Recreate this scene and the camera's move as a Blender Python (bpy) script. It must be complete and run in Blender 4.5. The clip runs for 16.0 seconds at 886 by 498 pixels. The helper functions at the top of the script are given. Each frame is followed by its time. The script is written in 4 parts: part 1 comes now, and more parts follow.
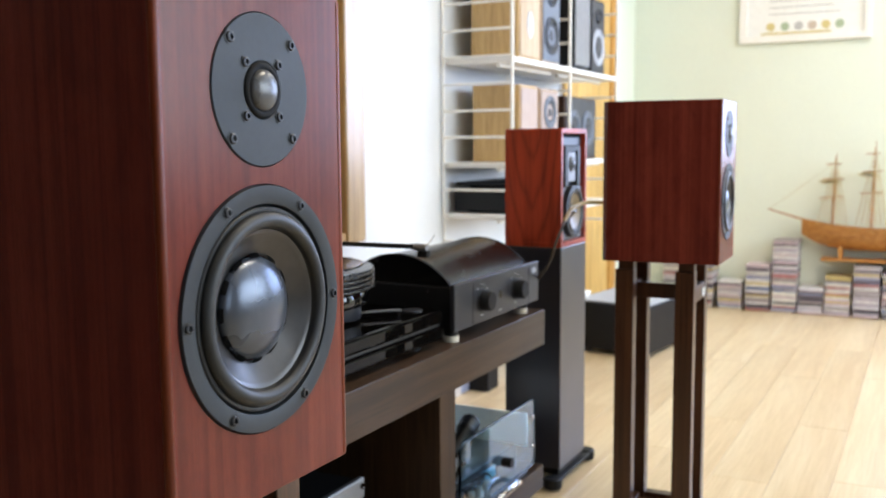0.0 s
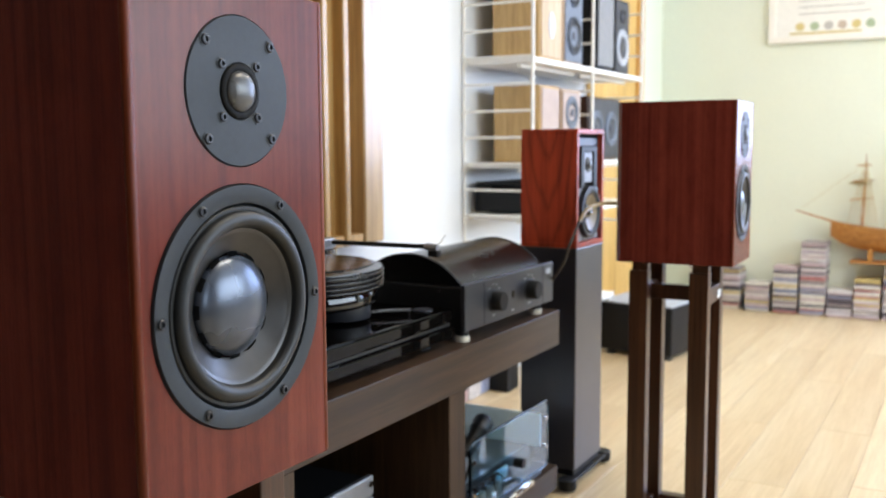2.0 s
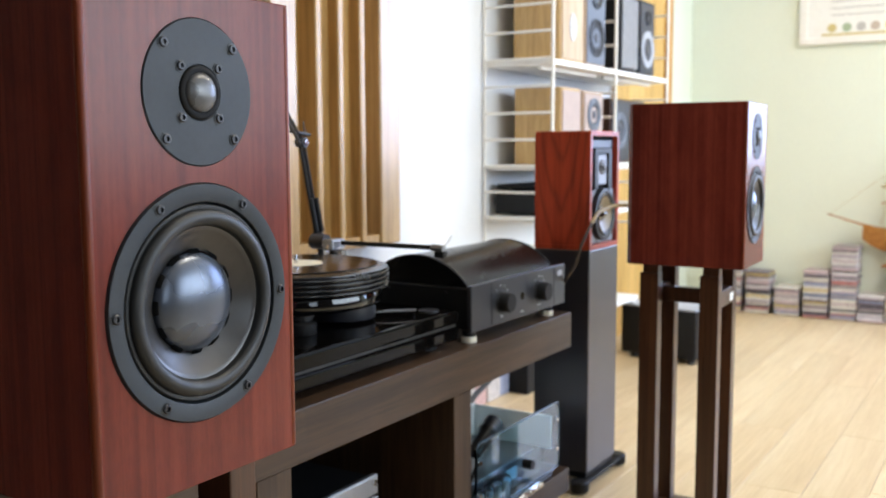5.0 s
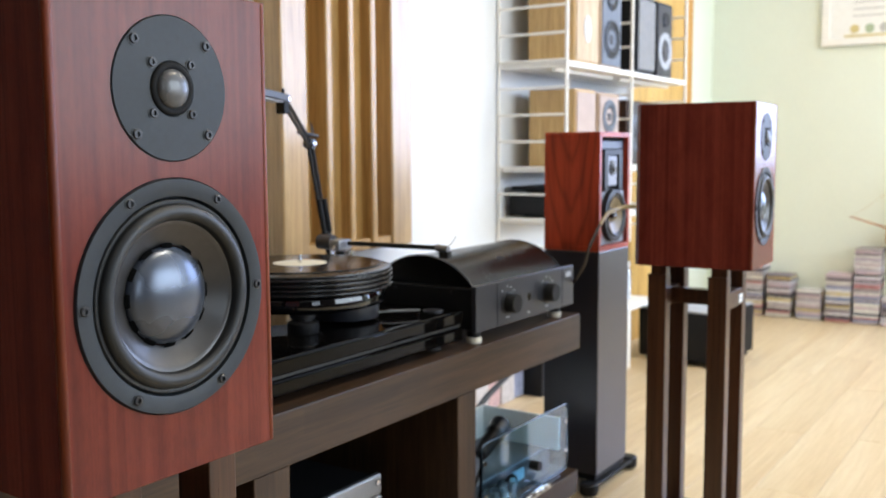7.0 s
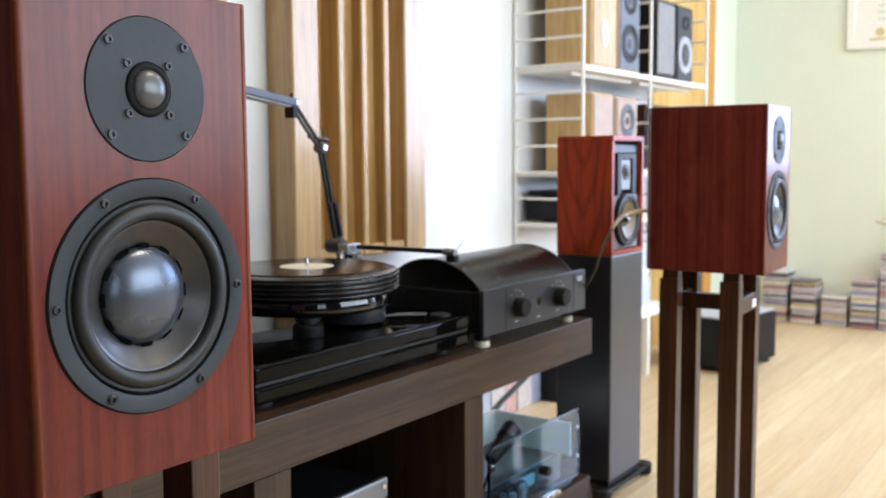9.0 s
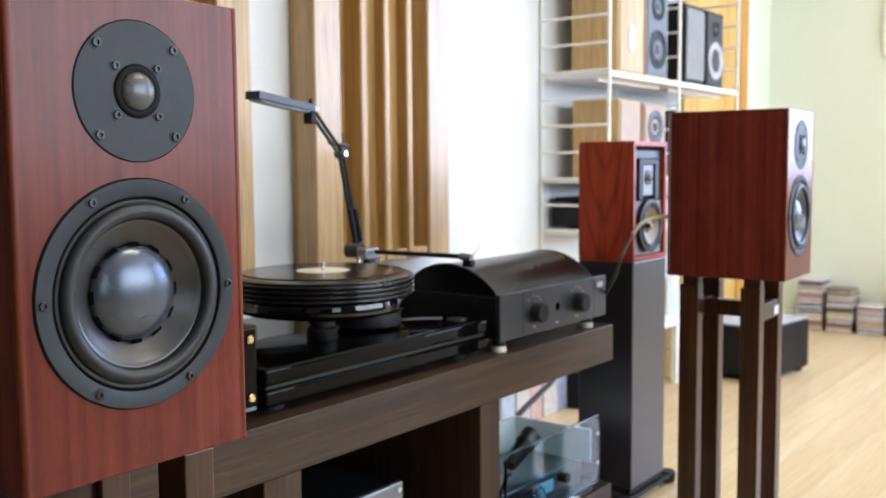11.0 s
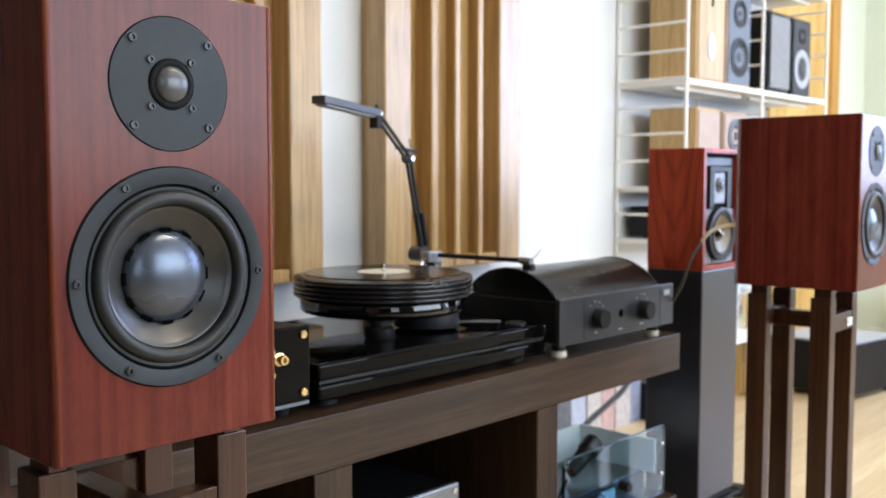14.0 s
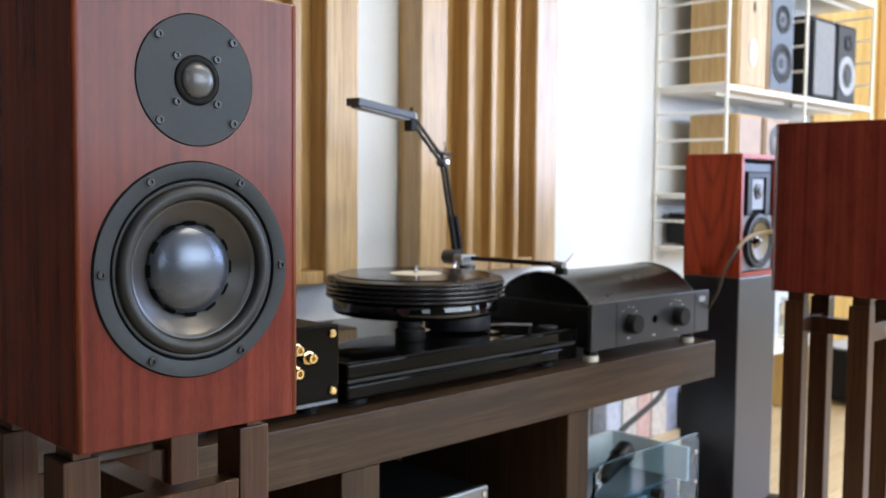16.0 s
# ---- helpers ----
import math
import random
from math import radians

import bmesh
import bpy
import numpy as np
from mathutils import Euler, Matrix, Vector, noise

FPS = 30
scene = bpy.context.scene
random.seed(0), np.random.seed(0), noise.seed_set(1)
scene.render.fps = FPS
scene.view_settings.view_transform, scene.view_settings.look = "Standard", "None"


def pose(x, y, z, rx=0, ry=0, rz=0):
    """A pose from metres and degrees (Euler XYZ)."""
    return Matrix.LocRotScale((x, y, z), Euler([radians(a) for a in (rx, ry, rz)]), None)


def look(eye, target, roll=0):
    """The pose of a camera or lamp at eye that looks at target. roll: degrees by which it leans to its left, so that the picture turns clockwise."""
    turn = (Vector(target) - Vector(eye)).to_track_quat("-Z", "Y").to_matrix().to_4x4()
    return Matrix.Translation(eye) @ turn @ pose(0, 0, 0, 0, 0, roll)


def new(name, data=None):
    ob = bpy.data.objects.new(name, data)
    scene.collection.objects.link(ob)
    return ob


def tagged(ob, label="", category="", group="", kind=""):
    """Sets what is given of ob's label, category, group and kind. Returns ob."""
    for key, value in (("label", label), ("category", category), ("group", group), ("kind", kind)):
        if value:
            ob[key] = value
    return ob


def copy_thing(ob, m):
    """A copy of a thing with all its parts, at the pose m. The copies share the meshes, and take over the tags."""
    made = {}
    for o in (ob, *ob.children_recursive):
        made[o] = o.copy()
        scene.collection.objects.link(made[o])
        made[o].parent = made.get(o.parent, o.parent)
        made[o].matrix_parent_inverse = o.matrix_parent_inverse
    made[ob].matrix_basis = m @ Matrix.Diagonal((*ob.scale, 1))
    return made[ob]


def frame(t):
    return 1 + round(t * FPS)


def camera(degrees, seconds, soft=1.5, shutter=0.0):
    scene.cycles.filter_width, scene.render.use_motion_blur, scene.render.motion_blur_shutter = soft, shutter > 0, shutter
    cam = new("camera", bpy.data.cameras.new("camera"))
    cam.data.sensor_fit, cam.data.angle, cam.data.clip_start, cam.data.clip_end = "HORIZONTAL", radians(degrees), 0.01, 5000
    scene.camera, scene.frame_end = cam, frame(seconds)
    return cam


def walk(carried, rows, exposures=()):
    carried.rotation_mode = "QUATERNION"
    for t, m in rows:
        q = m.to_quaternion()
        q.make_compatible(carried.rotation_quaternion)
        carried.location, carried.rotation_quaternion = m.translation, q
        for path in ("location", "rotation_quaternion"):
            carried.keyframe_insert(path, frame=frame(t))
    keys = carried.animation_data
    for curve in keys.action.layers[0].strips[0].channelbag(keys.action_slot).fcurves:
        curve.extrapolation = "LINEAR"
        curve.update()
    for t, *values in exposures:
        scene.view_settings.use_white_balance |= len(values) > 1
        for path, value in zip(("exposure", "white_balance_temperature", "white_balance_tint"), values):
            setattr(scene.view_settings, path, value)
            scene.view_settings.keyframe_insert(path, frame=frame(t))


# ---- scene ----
cam = camera(50.0, 16.0)
PATH = [
    (0, (-0.45, -0.433, 0.864), (1.317, 0.479, 0.649), -0.4),
    (0.5, (-0.447, -0.443, 0.864), (1.313, 0.483, 0.649), -0.5),
    (1, (-0.443, -0.454, 0.864), (1.308, 0.489, 0.649), -0.4),
    (1.5, (-0.44, -0.465, 0.864), (1.302, 0.494, 0.649), -0.3),
    (2, (-0.436, -0.475, 0.864), (1.298, 0.498, 0.65), -0.3),
    (2.5, (-0.433, -0.485, 0.864), (1.294, 0.501, 0.65), -0.2),
    (3, (-0.429, -0.496, 0.864), (1.292, 0.501, 0.651), -0.3),
    (3.5, (-0.425, -0.505, 0.864), (1.29, 0.503, 0.651), -0.3),
    (4, (-0.422, -0.515, 0.864), (1.286, 0.504, 0.652), -0.3),
    (6.5, (-0.398, -0.563, 0.856), (1.274, 0.516, 0.654), -0.2),
    (7, (-0.393, -0.573, 0.855), (1.272, 0.518, 0.655), -0.3),
    (7.5, (-0.385, -0.578, 0.855), (1.272, 0.523, 0.657), -0.4),
    (8, (-0.379, -0.585, 0.853), (1.271, 0.529, 0.658), -0.4),
    (8.5, (-0.374, -0.596, 0.851), (1.267, 0.532, 0.661), -0.5),
    (9, (-0.368, -0.606, 0.85), (1.264, 0.535, 0.663), -0.4),
    (11.5, (-0.343, -0.656, 0.84), (1.225, 0.574, 0.678), -0.6),
    (12, (-0.339, -0.668, 0.837), (1.21, 0.589, 0.681), -0.7),
    (12.5, (-0.334, -0.678, 0.836), (1.192, 0.605, 0.682), -0.6),
    (13, (-0.33, -0.685, 0.832), (1.176, 0.622, 0.682), -0.5),
    (13.5, (-0.326, -0.694, 0.828), (1.159, 0.638, 0.684), -0.2),
    (14, (-0.322, -0.701, 0.825), (1.143, 0.654, 0.684), 0.0),
    (14.5, (-0.319, -0.706, 0.823), (1.128, 0.667, 0.686), 0.2),
    (15, (-0.315, -0.711, 0.822), (1.115, 0.68, 0.686), 0.5),
    (15.5, (-0.313, -0.715, 0.818), (1.103, 0.691, 0.689), 0.4),
    (16, (-0.312, -0.718, 0.816), (1.092, 0.701, 0.69), 0.5),
]
PATH_ROWS = [(t, look(eye, target, roll)) for t, eye, target, roll in PATH]
walk(cam, PATH_ROWS)
cam.data.dof.use_dof, cam.data.dof.focus_distance, cam.data.dof.aperture_fstop = True, 0.90, 8.4

# ---- light ----
world = bpy.data.worlds.new("sky")
scene.world = world
world.use_nodes = True
wn = world.node_tree.nodes
sky = wn.new("ShaderNodeTexSky")
sky.sky_type, sky.sun_disc = "NISHITA", False
sky.sun_elevation, sky.sun_rotation = radians(40), radians(150)
wn["Background"].inputs["Strength"].default_value = 0.12
world.node_tree.links.new(sky.outputs[0], wn["Background"].inputs["Color"])
EXPOSURE = 0.0
scene.view_settings.exposure = EXPOSURE


def area_lamp(name, eye, target, sx, sy, power, colour):
    d = bpy.data.lights.new(name, "AREA")
    d.shape, d.size, d.size_y, d.energy, d.color = "RECTANGLE", sx, sy, power, colour
    ob = new(name, d)
    ob.matrix_world = look(eye, target)
    return ob


ROOM_X0, ROOM_X1, ROOM_Y0, ROOM_Y1, ROOM_H = -4.6, 4.80, -3.6, 1.07, 2.6
# daylight entering the window openings behind and to the right of the camera
WINDOWS = [(0.7, 4.3), (-1.9, -0.9)]
WINDOW_POWER = [146, 16]
EAST_WINDOW = (-2.7, -0.45)
DAYLIGHT = (0.735, 0.86, 1.0)
for (wx0, wx1), wp in zip(WINDOWS, WINDOW_POWER):
    area_lamp("window_daylight", ((wx0 + wx1) / 2, ROOM_Y0 + 0.03, 1.55), ((wx0 + wx1) / 2, 0, 1.50), wx1 - wx0, 1.5, wp, DAYLIGHT)
area_lamp("window_daylight", (ROOM_X1 - 0.03, sum(EAST_WINDOW) / 2, 1.55), (0, sum(EAST_WINDOW) / 2, 1.50), EAST_WINDOW[1] - EAST_WINDOW[0], 1.5, 124, (0.47, 0.61, 1.0))
# ceiling panels
CEILING_LAMPS = [(1.2, -1.0), (3.2, -0.6)]
for lx, ly in CEILING_LAMPS:
    area_lamp("ceiling_panel_light", (lx, ly, ROOM_H - 0.05), (lx, ly, 0), 1.1, 0.26, 26, (1.0, 0.88, 0.68))


# ---- materials ----
def mat(name, build):
    m = bpy.data.materials.new(name)
    m.use_nodes = True
    nt = m.node_tree
    build(nt, nt.nodes, nt.links, nt.nodes["Principled BSDF"])
    return m


def coords(n, l, scale=(1, 1, 1), rot=(0, 0, 0), rnd=True):
    tc = n.new("ShaderNodeTexCoord")
    mp = n.new("ShaderNodeMapping")
    mp.inputs["Scale"].default_value = scale
    mp.inputs["Rotation"].default_value = rot
    l.new(tc.outputs["Object"], mp.inputs["Vector"])
    if rnd:
        oi = n.new("ShaderNodeObjectInfo")
        mul = n.new("ShaderNodeMath")
        mul.operation, mul.inputs[1].default_value = "MULTIPLY", 7.0
        l.new(oi.outputs["Random"], mul.inputs[0])
        l.new(mul.outputs[0], mp.inputs["Location"])
    return mp.outputs["Vector"]


def noise_tex(n, l, vec, scale, detail=6, rough=0.6, dist=0.0):
    t = n.new("ShaderNodeTexNoise")
    t.inputs["Scale"].default_value, t.inputs["Detail"].default_value = scale, detail
    t.inputs["Roughness"].default_value, t.inputs["Distortion"].default_value = rough, dist
    l.new(vec, t.inputs["Vector"])
    return t.outputs["Fac"]


def ramp(n, l, fac, stops):
    r = n.new("ShaderNodeValToRGB")
    el = r.color_ramp.elements
    while len(el) < len(stops):
        el.new(0.5)
    for e, (p, c) in zip(el, stops):
        e.position, e.color = p, (*c, 1)
    l.new(fac, r.inputs["Fac"])
    return r.outputs["Color"]


def mix(n, l, fac, a, b, mode="MIX"):
    m = n.new("ShaderNodeMix")
    m.data_type, m.blend_type = "RGBA", mode
    if isinstance(fac, float):
        m.inputs["Factor"].default_value = fac
    else:
        l.new(fac, m.inputs["Factor"])
    for s, v in ((6, a), (7, b)):
        if isinstance(v, tuple):
            m.inputs[s].default_value = (*v, 1)
        else:
            l.new(v, m.inputs[s])
    return m.outputs[2]


def bump(n, l, p, fac, strength, dist=0.001):
    b = n.new("ShaderNodeBump")
    b.inputs["Strength"].default_value, b.inputs["Distance"].default_value = strength, dist
    l.new(fac, b.inputs["Height"])
    l.new(b.outputs["Normal"], p.inputs["Normal"])


def rough_from(n, l, p, fac, lo, hi):
    r = n.new("ShaderNodeMapRange")
    r.inputs["To Min"].default_value, r.inputs["To Max"].default_value = lo, hi
    l.new(fac, r.inputs["Value"])
    l.new(r.outputs[0], p.inputs["Roughness"])


def wood(name, dark, mid, light, grain=(60, 60, 1.6), rough=0.38, wave=0.0, coat=0.0, fine=1.0, spec=0.5, pore=None, ribbon=0, staves=False, relief=0.12):
    """Veneer or solid wood whose grain runs along the axis of the smallest grain scale."""
    def build(nt, n, l, p):
        v = coords(n, l, grain)
        a = noise_tex(n, l, v, 1.0, 5, 0.6, 0.4)
        v2 = coords(n, l, pore or tuple(g * 5 for g in grain))
        b = noise_tex(n, l, v2, 1.0, 4, 0.7)
        col = ramp(n, l, a, [(0.28, dark), (0.5, mid), (0.72, light)])
        pores = ramp(n, l, b, [(0.35, tuple(c * 0.55 for c in mid)), (0.55, (1, 1, 1))])
        col = mix(n, l, 0.45 * fine, col, pores, "MULTIPLY")
        if ribbon:
            band = noise_tex(n, l, coords(n, l, (ribbon, ribbon, 0.55)), 1.0, 3, 0.55, 0.5)
            col = mix(n, l, 0.58, col, ramp(n, l, band, [(0.36, (0.50, 0.44, 0.44)), (0.52, (0.92, 0.90, 0.90)), (0.66, (1.22, 1.30, 1.25))]), "MULTIPLY")
            cloud = noise_tex(n, l, coords(n, l, (24, 24, 9)), 1.0, 4, 0.6, 0.6)
            col = mix(n, l, 0.65, col, ramp(n, l, cloud, [(0.35, (0.72, 0.66, 0.66)), (0.6, (1.06, 1.08, 1.06))]), "MULTIPLY")
        if wave:
            w = n.new("ShaderNodeTexWave")
            w.wave_type, w.rings_direction = "RINGS", "SPHERICAL"
            w.inputs["Scale"].default_value = 17.0
            w.inputs["Distortion"].default_value, w.inputs["Detail"].default_value = 2.2, 3.0
            w.inputs["Detail Scale"].default_value = 2.5
            tc = n.new("ShaderNodeTexCoord")
            mp = n.new("ShaderNodeMapping")
            mp.inputs["Location"].default_value, mp.inputs["Scale"].default_value = (0, -0.080, -0.075), (0.2, 1.0, 0.17)
            l.new(tc.outputs["Object"], mp.inputs["Vector"])
            l.new(mp.outputs["Vector"], w.inputs["Vector"])
            flame = ramp(n, l, w.outputs["Fac"], [(0.0, (0.30, 0.16, 0.14)), (0.16, (0.72, 0.62, 0.6)), (0.5, (1, 1, 1))])
            col = mix(n, l, wave, col, flame, "MULTIPLY")
        if staves:
            br = n.new("ShaderNodeTexBrick")
            br.inputs["Color1"].default_value, br.inputs["Color2"].default_value = (0.60, 0.58, 0.56, 1), (1.15, 1.12, 1.05, 1)
            br.inputs["Mortar"].default_value, br.inputs["Mortar Size"].default_value = (0.75, 0.72, 0.70, 1), 0.002
            br.inputs["Scale"].default_value, br.inputs["Brick Width"].default_value, br.inputs["Row Height"].default_value = 1.0, 0.34, 0.0425
            tc2 = n.new("ShaderNodeTexCoord")
            mp2 = n.new("ShaderNodeMapping")
            mp2.inputs["Rotation"].default_value = (math.pi / 2, 0, 0)
            l.new(tc2.outputs["Object"], mp2.inputs["Vector"])
            l.new(mp2.outputs["Vector"], br.inputs["Vector"])
            col = mix(n, l, 0.55, col, br.outputs["Color"], "MULTIPLY")
        blot = noise_tex(n, l, coords(n, l, (3, 3, 3)), 2.0, 3)
        col = mix(n, l, 0.25, col, ramp(n, l, blot, [(0.3, (0.55, 0.55, 0.55)), (0.7, (1, 1, 1))]), "MULTIPLY")
        l.new(col, p.inputs["Base Color"])
        rough_from(n, l, p, b, rough - relief * 0.5, rough + relief * 0.8)
        p.inputs["Coat Weight"].default_value = coat
        p.inputs["Coat Roughness"].default_value = 0.18
        p.inputs["Specular IOR Level"].default_value = spec
        bump(n, l, p, b, relief, 0.0006)
    return mat(name, build)


def plain(name, colour, rough=0.5, metal=0.0, grain=0.06, scale=40, relief=0.05, coat=0.0, spec=0.5, vary=0.08):
    def build(nt, n, l, p):
        v = coords(n, l)
        f = noise_tex(n, l, v, scale, 5, 0.65)
        g = noise_tex(n, l, v, scale * 0.08, 3)
        lo, hi = tuple(c * (1 - grain * 2) for c in colour), tuple(min(1, c * (1 + grain)) for c in colour)
        c = ramp(n, l, f, [(0.3, lo), (0.7, hi)])
        c = mix(n, l, 0.3, c, ramp(n, l, g, [(0.3, lo), (0.7, hi)]))
        l.new(c, p.inputs["Base Color"])
        p.inputs["Metallic"].default_value = metal
        p.inputs["Coat Weight"].default_value = coat
        p.inputs["Coat Roughness"].default_value = 0.02
        p.inputs["Specular IOR Level"].default_value = spec
        rough_from(n, l, p, g, max(0.01, rough - 0.05), rough + vary)
        if relief:
            bump(n, l, p, f, relief, 0.0006)
    return mat(name, build)


def floor_wood():
    def build(nt, n, l, p):
        v = coords(n, l, (1.2, 22, 22))
        a = noise_tex(n, l, v, 1.0, 6, 0.6, 0.5)
        b = noise_tex(n, l, coords(n, l, (6, 160, 160)), 1.0, 4, 0.7)
        col = ramp(n, l, a, [(0.25, (0.54, 0.395, 0.220)), (0.5, (0.640, 0.500, 0.302)), (0.75, (0.71, 0.590, 0.388))])
        oi = n.new("ShaderNodeObjectInfo")
        tint = ramp(n, l, oi.outputs["Random"], [(0.0, (0.88, 0.86, 0.83)), (0.5, (0.96, 0.94, 0.92)), (1.0, (1.0, 1.0, 1.0))])
        col = mix(n, l, 1.0, col, tint, "MULTIPLY")
        col = mix(n, l, 0.3, col, ramp(n, l, b, [(0.35, (0.6, 0.5, 0.4)), (0.6, (1, 1, 1))]), "MULTIPLY")
        l.new(col, p.inputs["Base Color"])
        rough_from(n, l, p, a, 0.30, 0.45)
        bump(n, l, p, b, 0.08, 0.0005)
    return mat("oak_laminate_floor", build)


def random_paper(name, stops, rough=0.35):
    def build(nt, n, l, p):
        oi = n.new("ShaderNodeObjectInfo")
        c = ramp(n, l, oi.outputs["Random"], stops)
        c.node.color_ramp.interpolation = "CONSTANT"
        fine = noise_tex(n, l, coords(n, l, (1, 1, 1)), 45.0, 3, 0.6)
        c = mix(n, l, 0.35, c, ramp(n, l, fine, [(0.40, (0.45, 0.45, 0.47)), (0.58, (1.0, 1.0, 1.0))]), "MULTIPLY")
        l.new(c, p.inputs["Base Color"])
        p.inputs["Roughness"].default_value = rough
    return mat(name, build)


def glass(name, colour, rough=0.02):
    def build(nt, n, l, p):
        p.inputs["Base Color"].default_value = (*colour, 1)
        p.inputs["Transmission Weight"].default_value = 1.0
        p.inputs["Roughness"].default_value = rough
        p.inputs["IOR"].default_value = 1.45
    return mat(name, build)


def glow(name, colour, strength):
    def build(nt, n, l, p):
        p.inputs["Base Color"].default_value = (*colour, 1)
        p.inputs["Emission Color"].default_value = (*colour, 1)
        p.inputs["Emission Strength"].default_value = strength
    return mat(name, build)


MAHOGANY = wood("mahogany_veneer", (0.132, 0.0240, 0.0160), (0.152, 0.0274, 0.0183), (0.176, 0.0330, 0.0222), (70, 70, 1.0), 0.25, spec=0.23, fine=0.32, pore=(420, 420, 90), ribbon=88, relief=0.03)
MAHOGANY_EDGE = wood("mahogany_edge_lipping", (0.10, 0.019, 0.007), (0.155, 0.032, 0.011), (0.21, 0.048, 0.018), (60, 60, 1.2), 0.36, spec=0.2)
ROSEWOOD = wood("red_rosewood_veneer", (0.28, 0.030, 0.012), (0.42, 0.052, 0.018), (0.52, 0.076, 0.027), (30, 30, 1.3), 0.36, wave=0.5, fine=0.6)
WALNUT = wood("walnut_post", (0.030, 0.0108, 0.0047), (0.054, 0.0200, 0.0084), (0.092, 0.0360, 0.0158), (80, 80, 1.3), 0.28, spec=0.42, fine=0.7)
RACK_WOOD = wood("dark_stained_rack_wood", (0.024, 0.0128, 0.0064), (0.047, 0.0258, 0.0128), (0.078, 0.044, 0.0225), (2.2, 55, 55), 0.40, spec=0.34, staves=True)
RACK_UPRIGHT = wood("dark_stained_upright_wood", (0.024, 0.0128, 0.0064), (0.047, 0.0258, 0.0128), (0.078, 0.044, 0.0225), (55, 55, 2.2), 0.40, spec=0.34)
PINE = wood("oiled_pine_board", (0.355, 0.205, 0.064), (0.47, 0.282, 0.096), (0.56, 0.355, 0.135), (30, 30, 0.9), 0.36, coat=0.3)
# paler copy of PINE; on the diffuser its colour holds the window sheen
PALE_PINE = wood("pale_pine_board", (0.405, 0.252, 0.102), (0.510, 0.332, 0.145), (0.585, 0.402, 0.190), (30, 30, 0.9), 0.34, coat=0.5)
OAK = wood("light_oak_veneer", (0.49, 0.31, 0.115), (0.56, 0.365, 0.145), (0.62, 0.415, 0.175), (35, 35, 1.2), 0.45)
PALE_OAK = wood("pale_oak_front", (0.46, 0.34, 0.205), (0.56, 0.425, 0.27), (0.62, 0.49, 0.33), (40, 40, 1.3), 0.5, spec=0.3)
BEECH = wood("pale_beech_veneer", (0.38, 0.255, 0.16), (0.47, 0.335, 0.22), (0.53, 0.39, 0.275), (40, 40, 1.3), 0.5, spec=0.3)
YELLOW_WOOD = wood("honey_pine_panel", (0.55, 0.32, 0.08), (0.68, 0.43, 0.13), (0.76, 0.53, 0.2), (14, 14, 0.7), 0.4)
ORANGE_PINE = wood("orange_pine_frame", (0.46, 0.20, 0.035), (0.58, 0.29, 0.06), (0.66, 0.37, 0.10), (25, 25, 0.8), 0.45, spec=0.3)
SHIP_WOOD = wood("varnished_ship_wood", (0.30, 0.11, 0.02), (0.46, 0.20, 0.045), (0.56, 0.29, 0.08), (10, 40, 60), 0.4)
FLOOR = floor_wood()
WALL_WHITE = plain("white_wall_paint", (0.70, 0.72, 0.735), 0.75, grain=0.02, scale=90, relief=0.12)
WALL_GREEN = plain("pale_green_wall_paint", (0.700, 0.745, 0.632), 0.75, grain=0.02, scale=90, relief=0.12)
# dark brown for unseen walls, chosen to cut reflected light in the room
WALL_DARK_UNSEEN = plain("unseen_wall_dark_brown", (0.10, 0.075, 0.06), 0.7, grain=0.04, scale=90, relief=0.1)
CEILING = plain("ceiling_paint", (0.80, 0.80, 0.78), 0.85, grain=0.02)
WHITE_METAL = plain("white_lacquered_steel", (0.80, 0.78, 0.72), 0.35, grain=0.03)
WHITE_BOARD = plain("white_lacquered_board", (0.82, 0.80, 0.74), 0.4, grain=0.03)
WHITE_PLASTIC = plain("white_plastic", (0.75, 0.76, 0.76), 0.35, grain=0.03)
CREAM_PLASTIC = plain("cream_plastic_foot", (0.62, 0.58, 0.48), 0.45, grain=0.04)
PALE_GREY_PLATE = plain("pale_blue_grey_plate", (0.26, 0.28, 0.33), 0.4, grain=0.06)
MID_GREY = plain("blue_grey_baffle", (0.12, 0.14, 0.17), 0.5, grain=0.08)
PALE_PINK = plain("pale_pink_wood_front", (0.40, 0.305, 0.25), 0.5, grain=0.06, scale=30)
BADGE_WHITE = plain("pale_grey_badge_paper", (0.52, 0.52, 0.50), 0.6, grain=0.04)
CREAM = plain("cream_paper_label", (0.72, 0.68, 0.55), 0.6, grain=0.05)
PAPER = plain("white_paper", (0.80, 0.79, 0.74), 0.7, grain=0.03)
DARK_PLATE = plain("dark_grey_driver_plate", (0.019, 0.0235, 0.0275), 0.52, grain=0.12, scale=220, relief=0.12, spec=0.34)
RUBBER = plain("black_rubber", (0.011, 0.012, 0.0125), 0.44, grain=0.15, scale=120, spec=0.4)
CONE = plain("grey_polymer_cone", (0.064, 0.062, 0.061), 0.30, metal=0.6, grain=0.05, scale=150, relief=0.02)
# one piece with the cone; the blue tint paints in the window's reflection
DOME = plain("reflection_tinted_dome", (0.088, 0.101, 0.128), 0.25, metal=0.7, grain=0.05, scale=150, relief=0.02)
AMBER_CONE = plain("amber_brown_cone", (0.16, 0.11, 0.045), 0.35, grain=0.08)
DULL_CONE = plain("matt_dark_cone", (0.03, 0.032, 0.036), 0.5, grain=0.08)
MATT_BLACK = plain("matt_black_fabric", (0.009, 0.009, 0.009), 0.7, grain=0.15, scale=200, spec=0.15)
